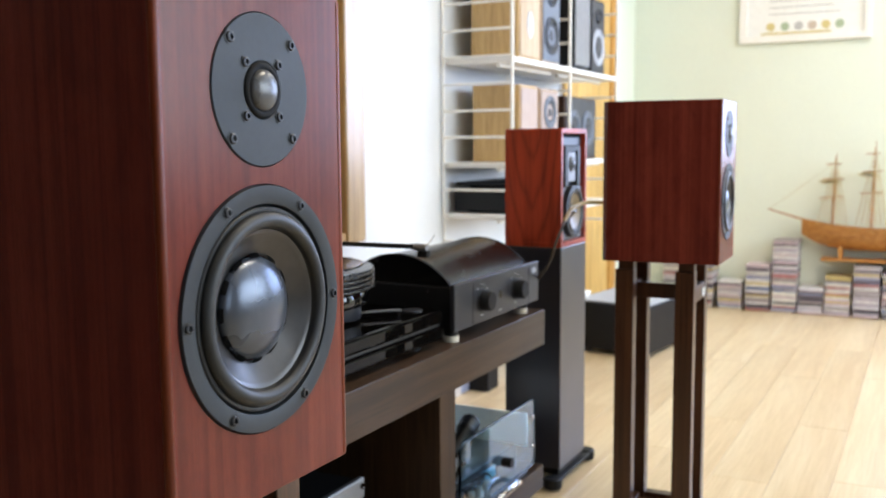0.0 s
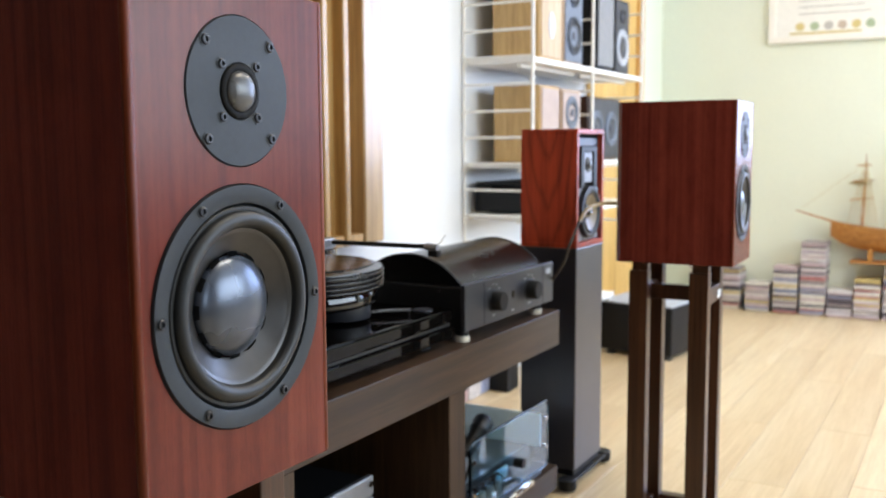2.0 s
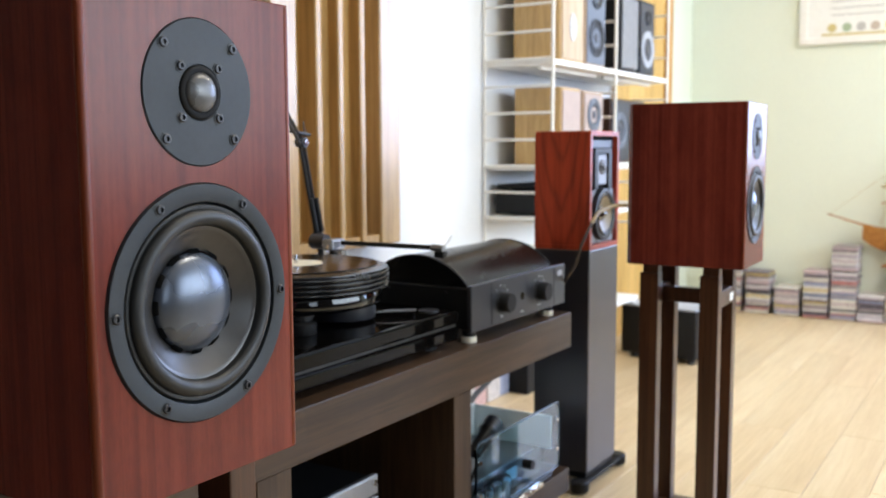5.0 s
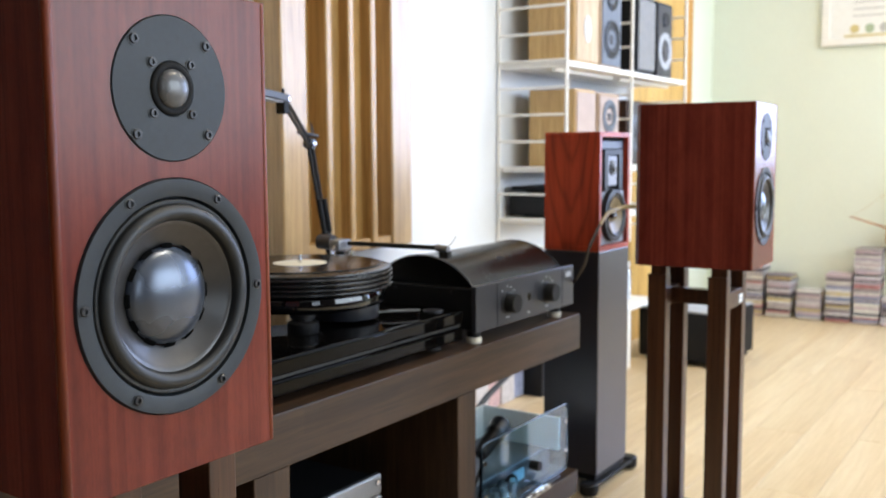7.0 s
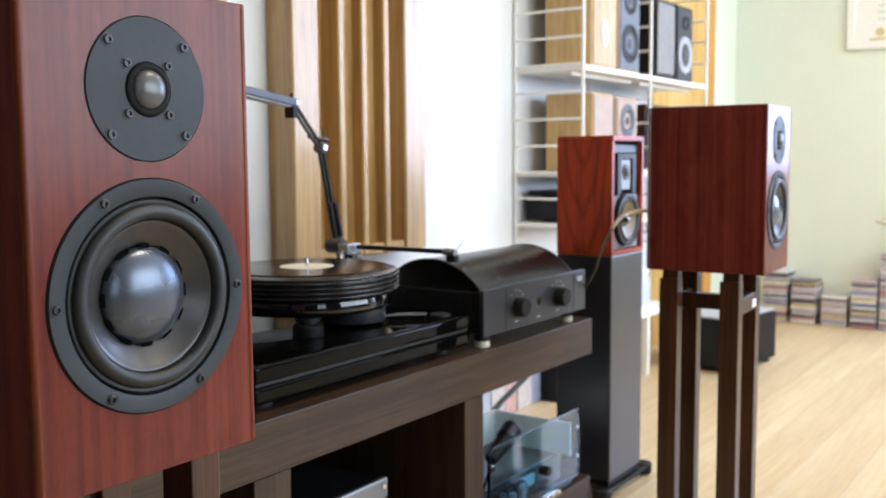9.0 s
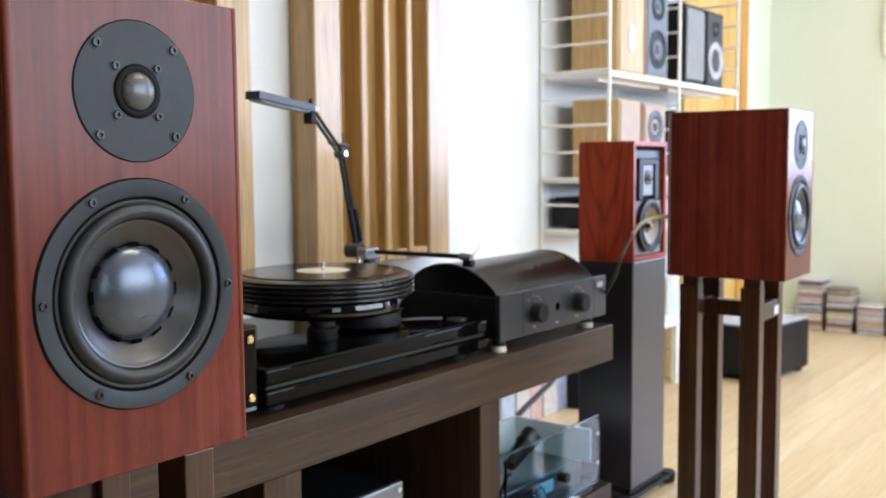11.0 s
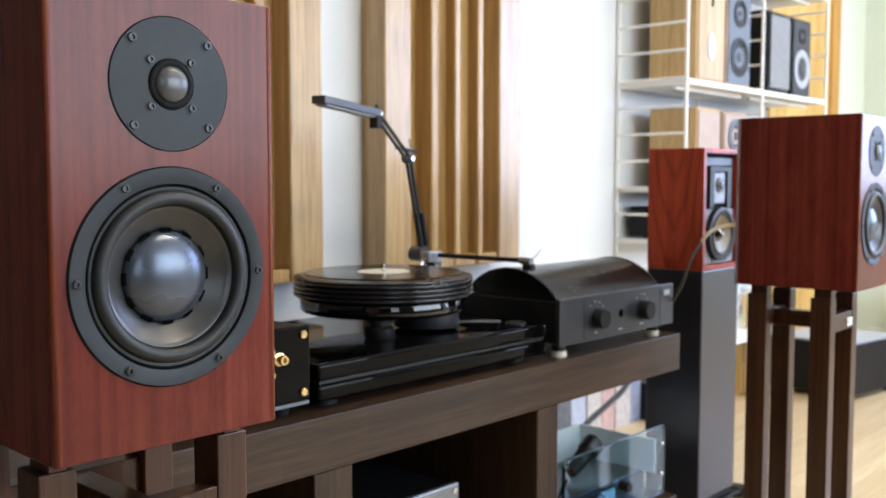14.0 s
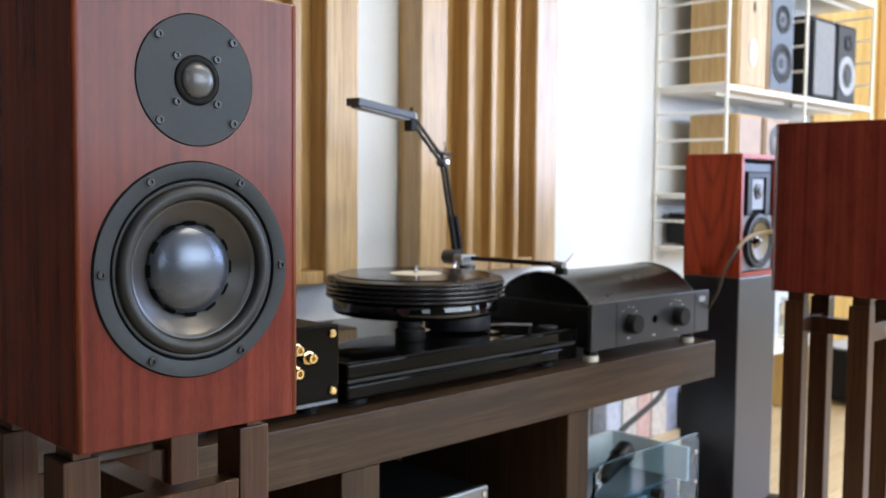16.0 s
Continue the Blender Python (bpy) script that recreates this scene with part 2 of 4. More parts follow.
SLOT_BLACK = plain("matt_black_slot", (0.004, 0.004, 0.004), 0.8, spec=0.1)
SILK = plain("coated_silk_dome", (0.085, 0.085, 0.086), 0.26, metal=0.2, grain=0.10, scale=400, relief=0.04)
STEEL = plain("dark_steel_screw", (0.045, 0.045, 0.048), 0.36, metal=0.9, grain=0.1)
BLACK_GLOSS = plain("black_gloss_lacquer", (0.0025, 0.0023, 0.0022), 0.01, grain=0.2, relief=0.0, spec=0.08, vary=0.015)
BLACK_MIRROR = plain("polished_black_acrylic", (0.003, 0.003, 0.0032), 0.02, grain=0.1, relief=0.0, spec=0.6, vary=0.02)
BLACK_SATIN = plain("black_satin_paint", (0.006, 0.006, 0.0065), 0.5, grain=0.15, scale=150, spec=0.25)
BLACK_METAL = plain("black_anodised_aluminium", (0.016, 0.017, 0.022), 0.38, grain=0.1, scale=200, spec=0.6)
BLACK_LAMINATE = plain("black_laminate", (0.021, 0.020, 0.027), 0.31, grain=0.12, scale=160, relief=0.02, spec=0.85)
SILVER = plain("silver_aluminium", (0.30, 0.31, 0.33), 0.44, metal=0.9, grain=0.05, scale=200)
CHROME = plain("polished_steel", (0.65, 0.65, 0.66), 0.12, metal=1.0, grain=0.03)
DARK_CHROME = plain("dark_polished_steel", (0.20, 0.20, 0.21), 0.15, metal=1.0, grain=0.05)
BRASS = plain("brass", (0.72, 0.52, 0.25), 0.25, metal=1.0, grain=0.06)
VINYL = plain("vinyl_record", (0.004, 0.004, 0.0045), 0.14, grain=0.2, scale=300, relief=0.02, spec=0.6)
PLATTER = plain("black_rubber_platter", (0.008, 0.008, 0.0082), 0.24, grain=0.1, scale=200, relief=0.02, spec=0.6)
SMOKE_PANEL = plain("dark_reflective_panel", (0.22, 0.23, 0.25), 0.22, grain=0.08)
GREY_LIGHT = plain("light_grey_panel", (0.40, 0.42, 0.45), 0.5, grain=0.08)
CABLE_BLACK = plain("black_cable_sheath", (0.006, 0.006, 0.0065), 0.5)
CABLE_DARK = plain("brown_black_braid", (0.045, 0.034, 0.022), 0.5, grain=0.2, scale=300, relief=0.2)
CABLE_GOLD = plain("gold_braided_cable", (0.50, 0.36, 0.13), 0.4, grain=0.2, scale=300, relief=0.3)
GREEN_DOT = plain("pale_green_seal_ink", (0.38, 0.46, 0.30), 0.6)
GOLD_DOT = plain("gold_seal_ink", (0.60, 0.50, 0.22), 0.5)
BROWN_DOT = plain("pale_brown_seal_ink", (0.52, 0.43, 0.34), 0.6)
PRINT = plain("grey_print", (0.48, 0.47, 0.44), 0.7)
SAIL = plain("cream_sail_cloth", (0.66, 0.60, 0.42), 0.85, grain=0.06, scale=200, relief=0.2)
ACRYLIC = plain("frosted_pale_acrylic", (0.84, 0.89, 0.88), 0.35, grain=0.04)
BLUE_GLASS = glass("blue_tinted_glass", (0.60, 0.84, 0.95))
CLEAR_GLASS = glass("clear_glass", (0.97, 0.98, 0.98))
VALVE_GLASS = glass("smoked_valve_glass", (0.7, 0.75, 0.8))
LAMP_GLOW = glow("ceiling_panel_glow", (1.0, 0.9, 0.74), 3.0)
SLEEVES = random_paper("printed_record_sleeve", [(0.0, (0.55, 0.50, 0.46)), (0.25, (0.30, 0.33, 0.46)), (0.45, (0.56, 0.36, 0.33)), (0.65, (0.46, 0.49, 0.58)), (0.85, (0.60, 0.52, 0.38)), (1.0, (0.42, 0.28, 0.27))])
CD_SPINES = random_paper("printed_case_spine", [(0.0, (0.66, 0.64, 0.66)), (0.10, (0.16, 0.13, 0.16)), (0.20, (0.72, 0.70, 0.68)), (0.32, (0.46, 0.20, 0.20)), (0.40, (0.50, 0.45, 0.50)), (0.52, (0.60, 0.48, 0.20)), (0.58, (0.06, 0.06, 0.08)), (0.66, (0.58, 0.46, 0.50)), (0.76, (0.24, 0.28, 0.42)), (0.82, (0.70, 0.68, 0.62)), (0.92, (0.34, 0.30, 0.30))])


# ---- mesh helpers ----
def part(name, bm, material, parent=None, label="", smooth=False):
    me = bpy.data.meshes.new(name)
    bm.to_mesh(me)
    bm.free()
    me.materials.append(material)
    if smooth:
        me.shade_smooth()
        me.set_sharp_from_angle(angle=radians(35))
    ob = new(name, me)
    if parent is not None:
        ob.parent = parent
    if label:
        ob["label"] = label
    return ob


def thing(name, at=(0, 0, 0), label="", category="", group="", rz=0):
    e = new(name)
    e.empty_display_size = 0.05
    e.matrix_world = pose(*at, 0, 0, rz)
    return tagged(e, label, category, group)


def box(x0, x1, y0, y1, z0, z1, bev=0.0, seg=2, bm=None):
    own = bmesh.new()
    bmesh.ops.create_cube(own, size=1.0, matrix=Matrix.Translation(((x0 + x1) / 2, (y0 + y1) / 2, (z0 + z1) / 2)) @ Matrix.Diagonal((x1 - x0, y1 - y0, z1 - z0, 1)))
    if bev:
        bmesh.ops.bevel(own, geom=own.edges[:], offset=bev, segments=seg, affect="EDGES", profile=0.5)
    if bm is None:
        return own
    me = bpy.data.meshes.new("tmp")
    own.to_mesh(me)
    own.free()
    bm.from_mesh(me)
    bpy.data.meshes.remove(me)
    return bm


def lathe(profile, seg=48, m=None, bm=None):
    """Turns (radius, height) pairs round the z axis; a radius of 0 closes the end."""
    bm = bm or bmesh.new()
    m = m or Matrix()
    rings = []
    for r, h in profile:
        if r < 1e-6:
            rings.append([bm.verts.new(m @ Vector((0, 0, h)))])
        else:
            rings.append([bm.verts.new(m @ Vector((r * math.cos(2 * math.pi * i / seg), r * math.sin(2 * math.pi * i / seg), h))) for i in range(seg)])
    for a, b in zip(rings, rings[1:]):
        for i in range(seg):
            j = (i + 1) % seg
            if len(a) == 1 and len(b) == 1:
                continue
            if len(a) == 1:
                bm.faces.new((a[0], b[i], b[j]))
            elif len(b) == 1:
                bm.faces.new((a[i], b[0], a[j]))
            else:
                bm.faces.new((a[i], b[i], b[j], a[j]))
    bmesh.ops.recalc_face_normals(bm, faces=bm.faces[:])
    return bm


def rod(a, b, r, seg=12, bm=None, r2=None):
    a, b = Vector(a), Vector(b)
    m = Matrix.Translation(a) @ (b - a).to_track_quat("Z", "Y").to_matrix().to_4x4()
    h = (b - a).length
    return lathe([(0, 0), (r, 0), (r if r2 is None else r2, h), (0, h)], seg, m, bm)


def tube(points, r, seg=10, bm=None, steps=6):
    """A round cable through points, smoothed by a Catmull-Rom spline."""
    P = [Vector(p) for p in points]
    P = [P[0] * 2 - P[1]] + P + [P[-1] * 2 - P[-2]]
    line = []
    for i in range(1, len(P) - 2):
        for k in range(steps):
            u = k / steps
            a, b, c, d = P[i - 1:i + 3]
            line.append(0.5 * (2 * b + (c - a) * u + (2 * a - 5 * b + 4 * c - d) * u * u + (3 * b - a - 3 * c + d) * u ** 3))
    line.append(P[-2])
    bm = bm or bmesh.new()
    rings = []
    for i, p in enumerate(line):
        d = (line[min(i + 1, len(line) - 1)] - line[max(i - 1, 0)]).normalized()
        q = d.to_track_quat("Z", "Y")
        rings.append([bm.verts.new(p + q @ Vector((r * math.cos(2 * math.pi * k / seg), r * math.sin(2 * math.pi * k / seg), 0))) for k in range(seg)])
    for a, b in zip(rings, rings[1:]):
        for k in range(seg):
            bm.faces.new((a[k], a[(k + 1) % seg], b[(k + 1) % seg], b[k]))
    bm.faces.new(rings[0][::-1])
    bm.faces.new(rings[-1])
    return bm


FRONT = pose(0, 0, 0, 90, 0, 0)  # turns a lathe's height towards -y


def facing(x, y, z):
    return Matrix.Translation((x, y, z)) @ FRONT


def screw(parent, x, y, z, r=0.0042):
    """A dark socket-head screw whose head faces -y."""
    m = facing(x, y, z)
    ob = part("screw", lathe([(r, -0.001), (r, 0.0012), (r * 0.8, 0.0018), (r * 0.5, 0.0018), (r * 0.45, 0.0003), (0, 0.0003)], 14, m), STEEL, parent, "", True)
    part("washer", lathe([(r * 1.35, -0.0008), (r * 1.35, 0.0004), (r, 0.0004), (r, -0.0008)], 16, m), RUBBER, ob)
    return ob


def cut_cylinders(ob, holes):
    """Cuts round recesses along y into a cabinet: (x, z, radius, y from, y to)."""
    for x, z, r, y0, y1 in holes:
        c = lathe([(0, y0), (r, y0), (r, y1), (0, y1)], 64, pose(x, 0, z, -90, 0, 0))
        me = bpy.data.meshes.new("tool")
        c.to_mesh(me)
        c.free()
        tool = new("tool", me)
        tool.parent = ob.parent
        md = ob.modifiers.new("cut", "BOOLEAN")
        md.operation, md.object, md.solver = "DIFFERENCE", tool, "EXACT"
        bpy.context.view_layer.update()
        done = bpy.data.meshes.new_from_object(ob.evaluated_get(bpy.context.evaluated_depsgraph_get()))
        ob.modifiers.clear()
        ob.data = done
        bpy.data.objects.remove(tool)
        bpy.data.meshes.remove(me)


def woofer(parent, x, z, k=1.0):
    """Mid-bass driver: cast frame, half-roll surround, one-piece cone with slotted dome."""
    m = facing(x, 0, z) @ Matrix.Diagonal((k, k, k, 1))
    d = part("woofer", lathe([(0.0885, -0.016), (0.0890, 0.0014), (0.0884, 0.0024), (0.0768, 0.0024), (0.0756, 0.0018), (0.0750, -0.005), (0.05, -0.016)], 96, m), DARK_PLATE, parent, "dark grey cast driver frame", True)
    roll = [(0.0748, -0.007), (0.0738, -0.0045), (0.0736, 0.0002), (0.0728, 0.0010), (0.0712, 0.0010)]
    for i in range(15):
        a = math.pi * i / 14
        roll.append((0.0641 + 0.0062 * math.cos(a), 0.0008 + 0.0056 * math.sin(a)))
    roll += [(0.0574, -0.0004), (0.0566, -0.0012)]
    part("surround", lathe(roll, 96, m), RUBBER, d, "black rubber half-roll surround", True)
    cone = [(0.0572, -0.0006), (0.0562, -0.0008)] + [(0.0562 - 0.0177 * s, -0.0008 - 0.0112 * s ** 0.9) for s in (0.15, 0.3, 0.45, 0.6, 0.75, 0.9, 1.0)]
    part("cone", lathe(cone, 96, m), CONE, d, "grey polymer cone", True)
    dome = [(0.0376, -0.0150), (0.0376, -0.0108)] + [(0.0376 * math.cos(a), -0.0108 + 0.0130 * math.sin(a) ** 1.25) for a in [math.pi / 2 * i / 22 for i in range(1, 23)]]
    dome[-1] = (0.0, dome[-1][1])
    part("dome", lathe(dome, 96, m), DOME, d, "smooth grey centre dome", True)
    for i in range(12):
        a = 2 * math.pi * i / 12
        bm = bmesh.new()
        vs = []
        for r, h in ((0.0366, -0.0080), (0.0380, -0.0086), (0.0400, -0.0100)):
            for s in (-0.135, -0.045, 0.045, 0.135):
                vs.append(bm.verts.new(m @ Vector((r * math.cos(a + s), r * math.sin(a + s), h))))
        for row in (0, 4):
            for q in range(3):
                bm.faces.new((vs[row + q], vs[row + q + 1], vs[row + q + 5], vs[row + q + 4]))
        bmesh.ops.solidify(bm, geom=bm.faces[:], thickness=0.0005)
        part("slot", bm, SLOT_BLACK, d)
    for i in range(6):
        a = math.pi / 3 * i
        screw(d, x + k * 0.0828 * math.cos(a), -0.0024 * k, z + k * 0.0828 * math.sin(a), 0.0036 * k)
    return d


def tweeter(parent, x, z, k=1.0):
    m = facing(x, 0, z) @ Matrix.Diagonal((k, k, k, 1))
    d = part("tweeter", lathe([(0.0545, -0.008), (0.0550, 0.0004), (0.0545, 0.0012), (0.0215, 0.0012), (0.0205, 0.0004), (0.0200, -0.004)], 72, m), DARK_PLATE, parent, "round dark grey tweeter plate", True)
    part("dome_ring", lathe([(0.0207, -0.002), (0.0205, 0.0010), (0.0200, 0.0020), (0.0188, 0.0027), (0.0172, 0.0029), (0.0158, 0.0025), (0.0146, 0.0018)], 64, m), MATT_BLACK, d, "black dome surround", True)
    dome = [(0.0150 * math.cos(a), 0.0018 + 0.0064 * math.sin(a)) for a in [math.pi / 2 * i / 12 for i in range(13)]]
    dome[-1] = (0.0, dome[-1][1])
    part("dome", lathe(dome, 64, m), SILK, d, "glossy dark silk dome", True)
    for dx, dz in ((1, 1), (1, -1), (-1, 1), (-1, -1)):
        screw(d, x + dx * 0.0348 * k, -0.0012 * k, z + dz * 0.0348 * k, 0.0040 * k)
        screw(d, x + dx * 0.0189 * k, -0.0012 * k, z + dz * 0.0189 * k, 0.0037 * k)
    return d


def bookshelf_speaker(at, w, dep, h, kw, kt, rz=0):
    s = thing("bookshelf_speaker", at, "two-way mahogany bookshelf loudspeaker on a walnut stand", "loudspeaker", "pair of bookshelf loudspeakers", rz)
    zw, zt = 0.141 * h / 0.377, 0.300 * h / 0.377
    cb = box(0, w, 0, dep, 0, h)
    bmesh.ops.bevel(cb, geom=[e for e in cb.edges if all(v.co.y > dep / 2 for v in e.verts) and abs(e.verts[0].co.z - e.verts[1].co.z) > h / 2], offset=0.012, segments=1, affect="EDGES")
    bmesh.ops.bevel(cb, geom=cb.edges[:], offset=0.0014, segments=2, affect="EDGES", profile=0.5)
    cab = part("cabinet", cb, MAHOGANY, s, "red mahogany veneered cabinet")
    for x0, x1 in ((-0.0006, 0.0065), (w - 0.0065, w + 0.0006)):
        part("edge_lipping", box(x0, x1, -0.0006, 0.0065, 0.0004, h - 0.0004, 0.0030, 3), MAHOGANY_EDGE, s, "orange-brown solid edge strip", True)
    cut_cylinders(cab, [(w / 2, zw, 0.0899 * kw, -0.01, 0.04), (w / 2 + 0.0015, zt, 0.0557 * kt, -0.01, 0.012)])
    woofer(s, w / 2, zw, kw)
    tweeter(s, w / 2 + 0.0015, zt, kt)
    return s


def speaker_stand(at, w, h, rz=0, badged=True, drop=0.055):
    s = thing("speaker_stand", at, "four-post walnut loudspeaker stand with H-shaped rails", "speaker stand", "pair of loudspeaker stands", rz)
    pw, pd = 0.033, 0.041
    xs, ys = ((0.011, w - 0.005 - pw) if badged else (0.0095, w + 0.005 - pw)), (0.053, 0.186)
    for x in xs:
        for y in ys:
            p = part("post", box(x, x + pw, y, y + pd, 0.018, h - 0.019, 0.0015, 2), WALNUT, s)
            nx0, nx1 = (x + 0.0025, x + pw - 0.004) if badged else (x + pw * 0.26, x + pw * 0.76)
            part("post_neck", box(nx0, nx1, y + 0.0006, y + pd - 0.006, h - 0.0189, h, 0.0008, 1), WALNUT, p)
    rt = h - drop
    for y in (ys[0] + 0.001, ys[1] + 0.010):
        part("top_rail", box(xs[0] + pw, xs[1], y, y + 0.024, rt - 0.037, rt, 0.001, 1), WALNUT, s)
        part("bottom_rail", box(xs[0] + pw, xs[1], y, y + 0.024, 0.0185, 0.030, 0.001, 1), WALNUT, s)
    xm = (xs[0] + xs[1] + pw) / 2
    part("centre_rail", box(xm - 0.014, xm + 0.014, ys[0] + 0.0254, ys[1] + 0.0096, rt - 0.036, rt - 0.002, 0.001, 1), WALNUT, s)
    for x in xs:
        part("bottom_rail", box(x + 0.003, x + pw - 0.003, ys[0] + pd, ys[1], 0.0185, 0.030, 0.001, 1), WALNUT, s)
    part("base_plate", box(0, w, 0.03, 0.245, 0.0, 0.018, 0.003, 2), WALNUT, s)
    if not badged:
        return s
    badge = part("badge", box(w * 0.62, w * 0.62 + 0.030, ys[0] - 0.0012, ys[0] + 0.0009, h - 0.086, h - 0.068, 0.0005, 1), PAPER, s, "small white maker's badge")
    part("badge_print", box(w * 0.62 + 0.006, w * 0.62 + 0.024, ys[0] - 0.0019, ys[0] - 0.0013, h - 0.079, h - 0.075), PRINT, badge)
    return s


# ---- setting ----
def structure(name, bm, material, label, category):
    return tagged(part(name, bm, material), label, category, "", "structure")


structure("floor", box(ROOM_X0 - 0.2, ROOM_X1 + 0.2, ROOM_Y0 - 0.2, ROOM_Y1 + 0.2, -0.12, -0.004), FLOOR, "light oak laminate floor of the showroom", "floor")
structure("ceiling", box(ROOM_X0 - 0.2, ROOM_X1 + 0.2, ROOM_Y0 - 0.2, ROOM_Y1 + 0.2, ROOM_H, ROOM_H + 0.12), CEILING, "plain white painted ceiling", "ceiling")
# unseen stretch of wall, darkened so the near speaker's side reflects less light
structure("wall_northwest", box(ROOM_X0 - 0.15, 0.42, ROOM_Y1, ROOM_Y1 + 0.15, -0.004, ROOM_H), WALL_DARK_UNSEEN, "unseen dark brown wall that cuts reflected light", "wall")
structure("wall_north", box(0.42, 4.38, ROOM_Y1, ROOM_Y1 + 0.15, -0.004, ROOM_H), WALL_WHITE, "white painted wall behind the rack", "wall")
structure("wall_northeast", box(4.38, ROOM_X1 + 0.15, ROOM_Y1, ROOM_Y1 + 0.15, -0.004, ROOM_H), WALL_GREEN, "pale green painted wall by the corner", "wall")
WZ0, WZ1 = 0.75, 2.35
east = box(ROOM_X1, ROOM_X1 + 0.15, EAST_WINDOW[1], ROOM_Y1, -0.004, ROOM_H)
box(ROOM_X1, ROOM_X1 + 0.15, ROOM_Y0, EAST_WINDOW[0], -0.004, ROOM_H, bm=east)
box(ROOM_X1, ROOM_X1 + 0.15, EAST_WINDOW[0], EAST_WINDOW[1], -0.004, WZ0, bm=east)
box(ROOM_X1, ROOM_X1 + 0.15, EAST_WINDOW[0], EAST_WINDOW[1], WZ1, ROOM_H, bm=east)
structure("wall_east", east, WALL_GREEN, "pale green painted end wall with a window", "wall")
# unseen wall, darkened to keep bounced light off the left-hand faces
structure("wall_west", box(ROOM_X0 - 0.15, ROOM_X0, ROOM_Y0, ROOM_Y1, -0.004, ROOM_H), WALL_DARK_UNSEEN, "unseen dark brown wall that cuts reflected light", "wall")

south = bmesh.new()
edges_x = sorted([ROOM_X0 - 0.15] + [v for w in WINDOWS for v in w] + [ROOM_X1 + 0.15])
for a, b in zip(edges_x[0::2], edges_x[1::2]):
    box(a, b, ROOM_Y0 - 0.15, ROOM_Y0, -0.004, ROOM_H, bm=south)
for a, b in WINDOWS:
    box(a, b, ROOM_Y0 - 0.15, ROOM_Y0, -0.004, WZ0, bm=south)
    box(a, b, ROOM_Y0 - 0.15, ROOM_Y0, WZ1, ROOM_H, bm=south)
# unseen wall, made dark so black and lacquered fronts mirror less light
structure("wall_south", south, WALL_DARK_UNSEEN, "unseen wall with two windows, darkened against reflected light", "wall")
for i, (W, at, turn) in enumerate((*((w[1] - w[0], (w[0], ROOM_Y0 - 0.10, WZ0), 0) for w in WINDOWS), (EAST_WINDOW[1] - EAST_WINDOW[0], (ROOM_X1 + 0.10, EAST_WINDOW[0], WZ0), 90))):
    w = tagged(thing("window_%d" % (i + 1), at, rz=turn), "large white framed window", "window", "", "structure")
    H = WZ1 - WZ0
    fr = box(0, W, 0, 0.06, 0, 0.06)
    box(0, W, 0, 0.06, H - 0.06, H, bm=fr)
    for x in (0, W / 2 - 0.03, W - 0.06):
        box(x, x + 0.06, 0.001, 0.059, 0.06, H - 0.06, bm=fr)
    part("window_frame", fr, WHITE_BOARD, w)
    for x in (0.06, W / 2 + 0.03):
        pane = part("pane", box(x, x + W / 2 - 0.09, 0.026, 0.032, 0.06, H - 0.06), CLEAR_GLASS, w)
        pane.visible_shadow = False

# wooden door leaf and its frame on the back wall, past the shelf
door = tagged(thing("door_1", (3.62, ROOM_Y1, 0)), "honey-coloured pine door and frame beyond the wall shelf", "door", "", "structure")
part("door_leaf", box(0.0, 0.655, -0.022, 0.0, 0.0, 2.1, 0.002, 1), YELLOW_WOOD, door)
part("frame_post", box(0.66, 0.765, -0.03, 0.0, 0.0, 2.1, 0.004, 2), ORANGE_PINE, door)
part("frame_head", box(0.0, 0.765, -0.03, 0.0, 2.1005, 2.2, 0.004, 2), ORANGE_PINE, door)

bb = box(ROOM_X1 - 0.014, ROOM_X1, ROOM_Y0, ROOM_Y1 - 0.06, 0, 0.07, 0.002, 1)
structure("baseboard", bb, WHITE_BOARD, "low white skirting board along the end wall", "baseboard")

for lx, ly in CEILING_LAMPS:
    c = thing("ceiling_light", (lx, ly, ROOM_H), "slim rectangular ceiling light panel", "ceiling light", "ceiling lights")
    part("frame", box(-0.58, 0.58, -0.16, 0.16, -0.028, -0.001, 0.003, 1), WHITE_METAL, c)
    part("diffuser", box(-0.55, 0.55, -0.13, 0.13, -0.036, -0.0285), LAMP_GLOW, c)


# ---- acoustic diffuser panels on the back wall ----
def diffuser_panel(at):
    s = thing("diffuser_panel", at, "tall oiled pine acoustic diffuser with deep vertical fins", "acoustic panel", "wall diffuser panels")
    top, low = 2.3, 0.60
    yb, yf = -0.003, -0.09
    part("back_board", box(0.005, 0.527, yb - 0.018, yb, low, top), PINE, s)
    for x0, x1 in ((0.0, 0.094), (0.437, 0.532)):
        # same wood as the fins, with window sheen put into the paler colour
        part("side_board", box(x0, x1, yf, yb - 0.0185, low, top, 0.007, 3), PALE_PINE, s)
    for x0, x1, y in ((0.165, 0.189, yf), (0.258, 0.282, yf + 0.003), (0.346, 0.371, yf)):
        part("fin", box(x0, x1, y, yb - 0.0185, low, top, 0.006, 3), PINE, s)
    for x0, x1, d in ((0.0945, 0.1645, 0.030), (0.1895, 0.2575, 0.052), (0.2825, 0.3455, 0.052), (0.3715, 0.4365, 0.030)):
        part("well_board", box(x0, x1, yb - d, yb - 0.019, low + 0.031, top - 0.001), PINE, s)
        part("bottom_board", box(x0, x1, yf + 0.006, yb - 0.019, low, low + 0.030, 0.002, 1), PINE, s)
    return s


diff = diffuser_panel((1.288, ROOM_Y1, 0))
copy_thing(diff, pose(0.562, ROOM_Y1, 0))

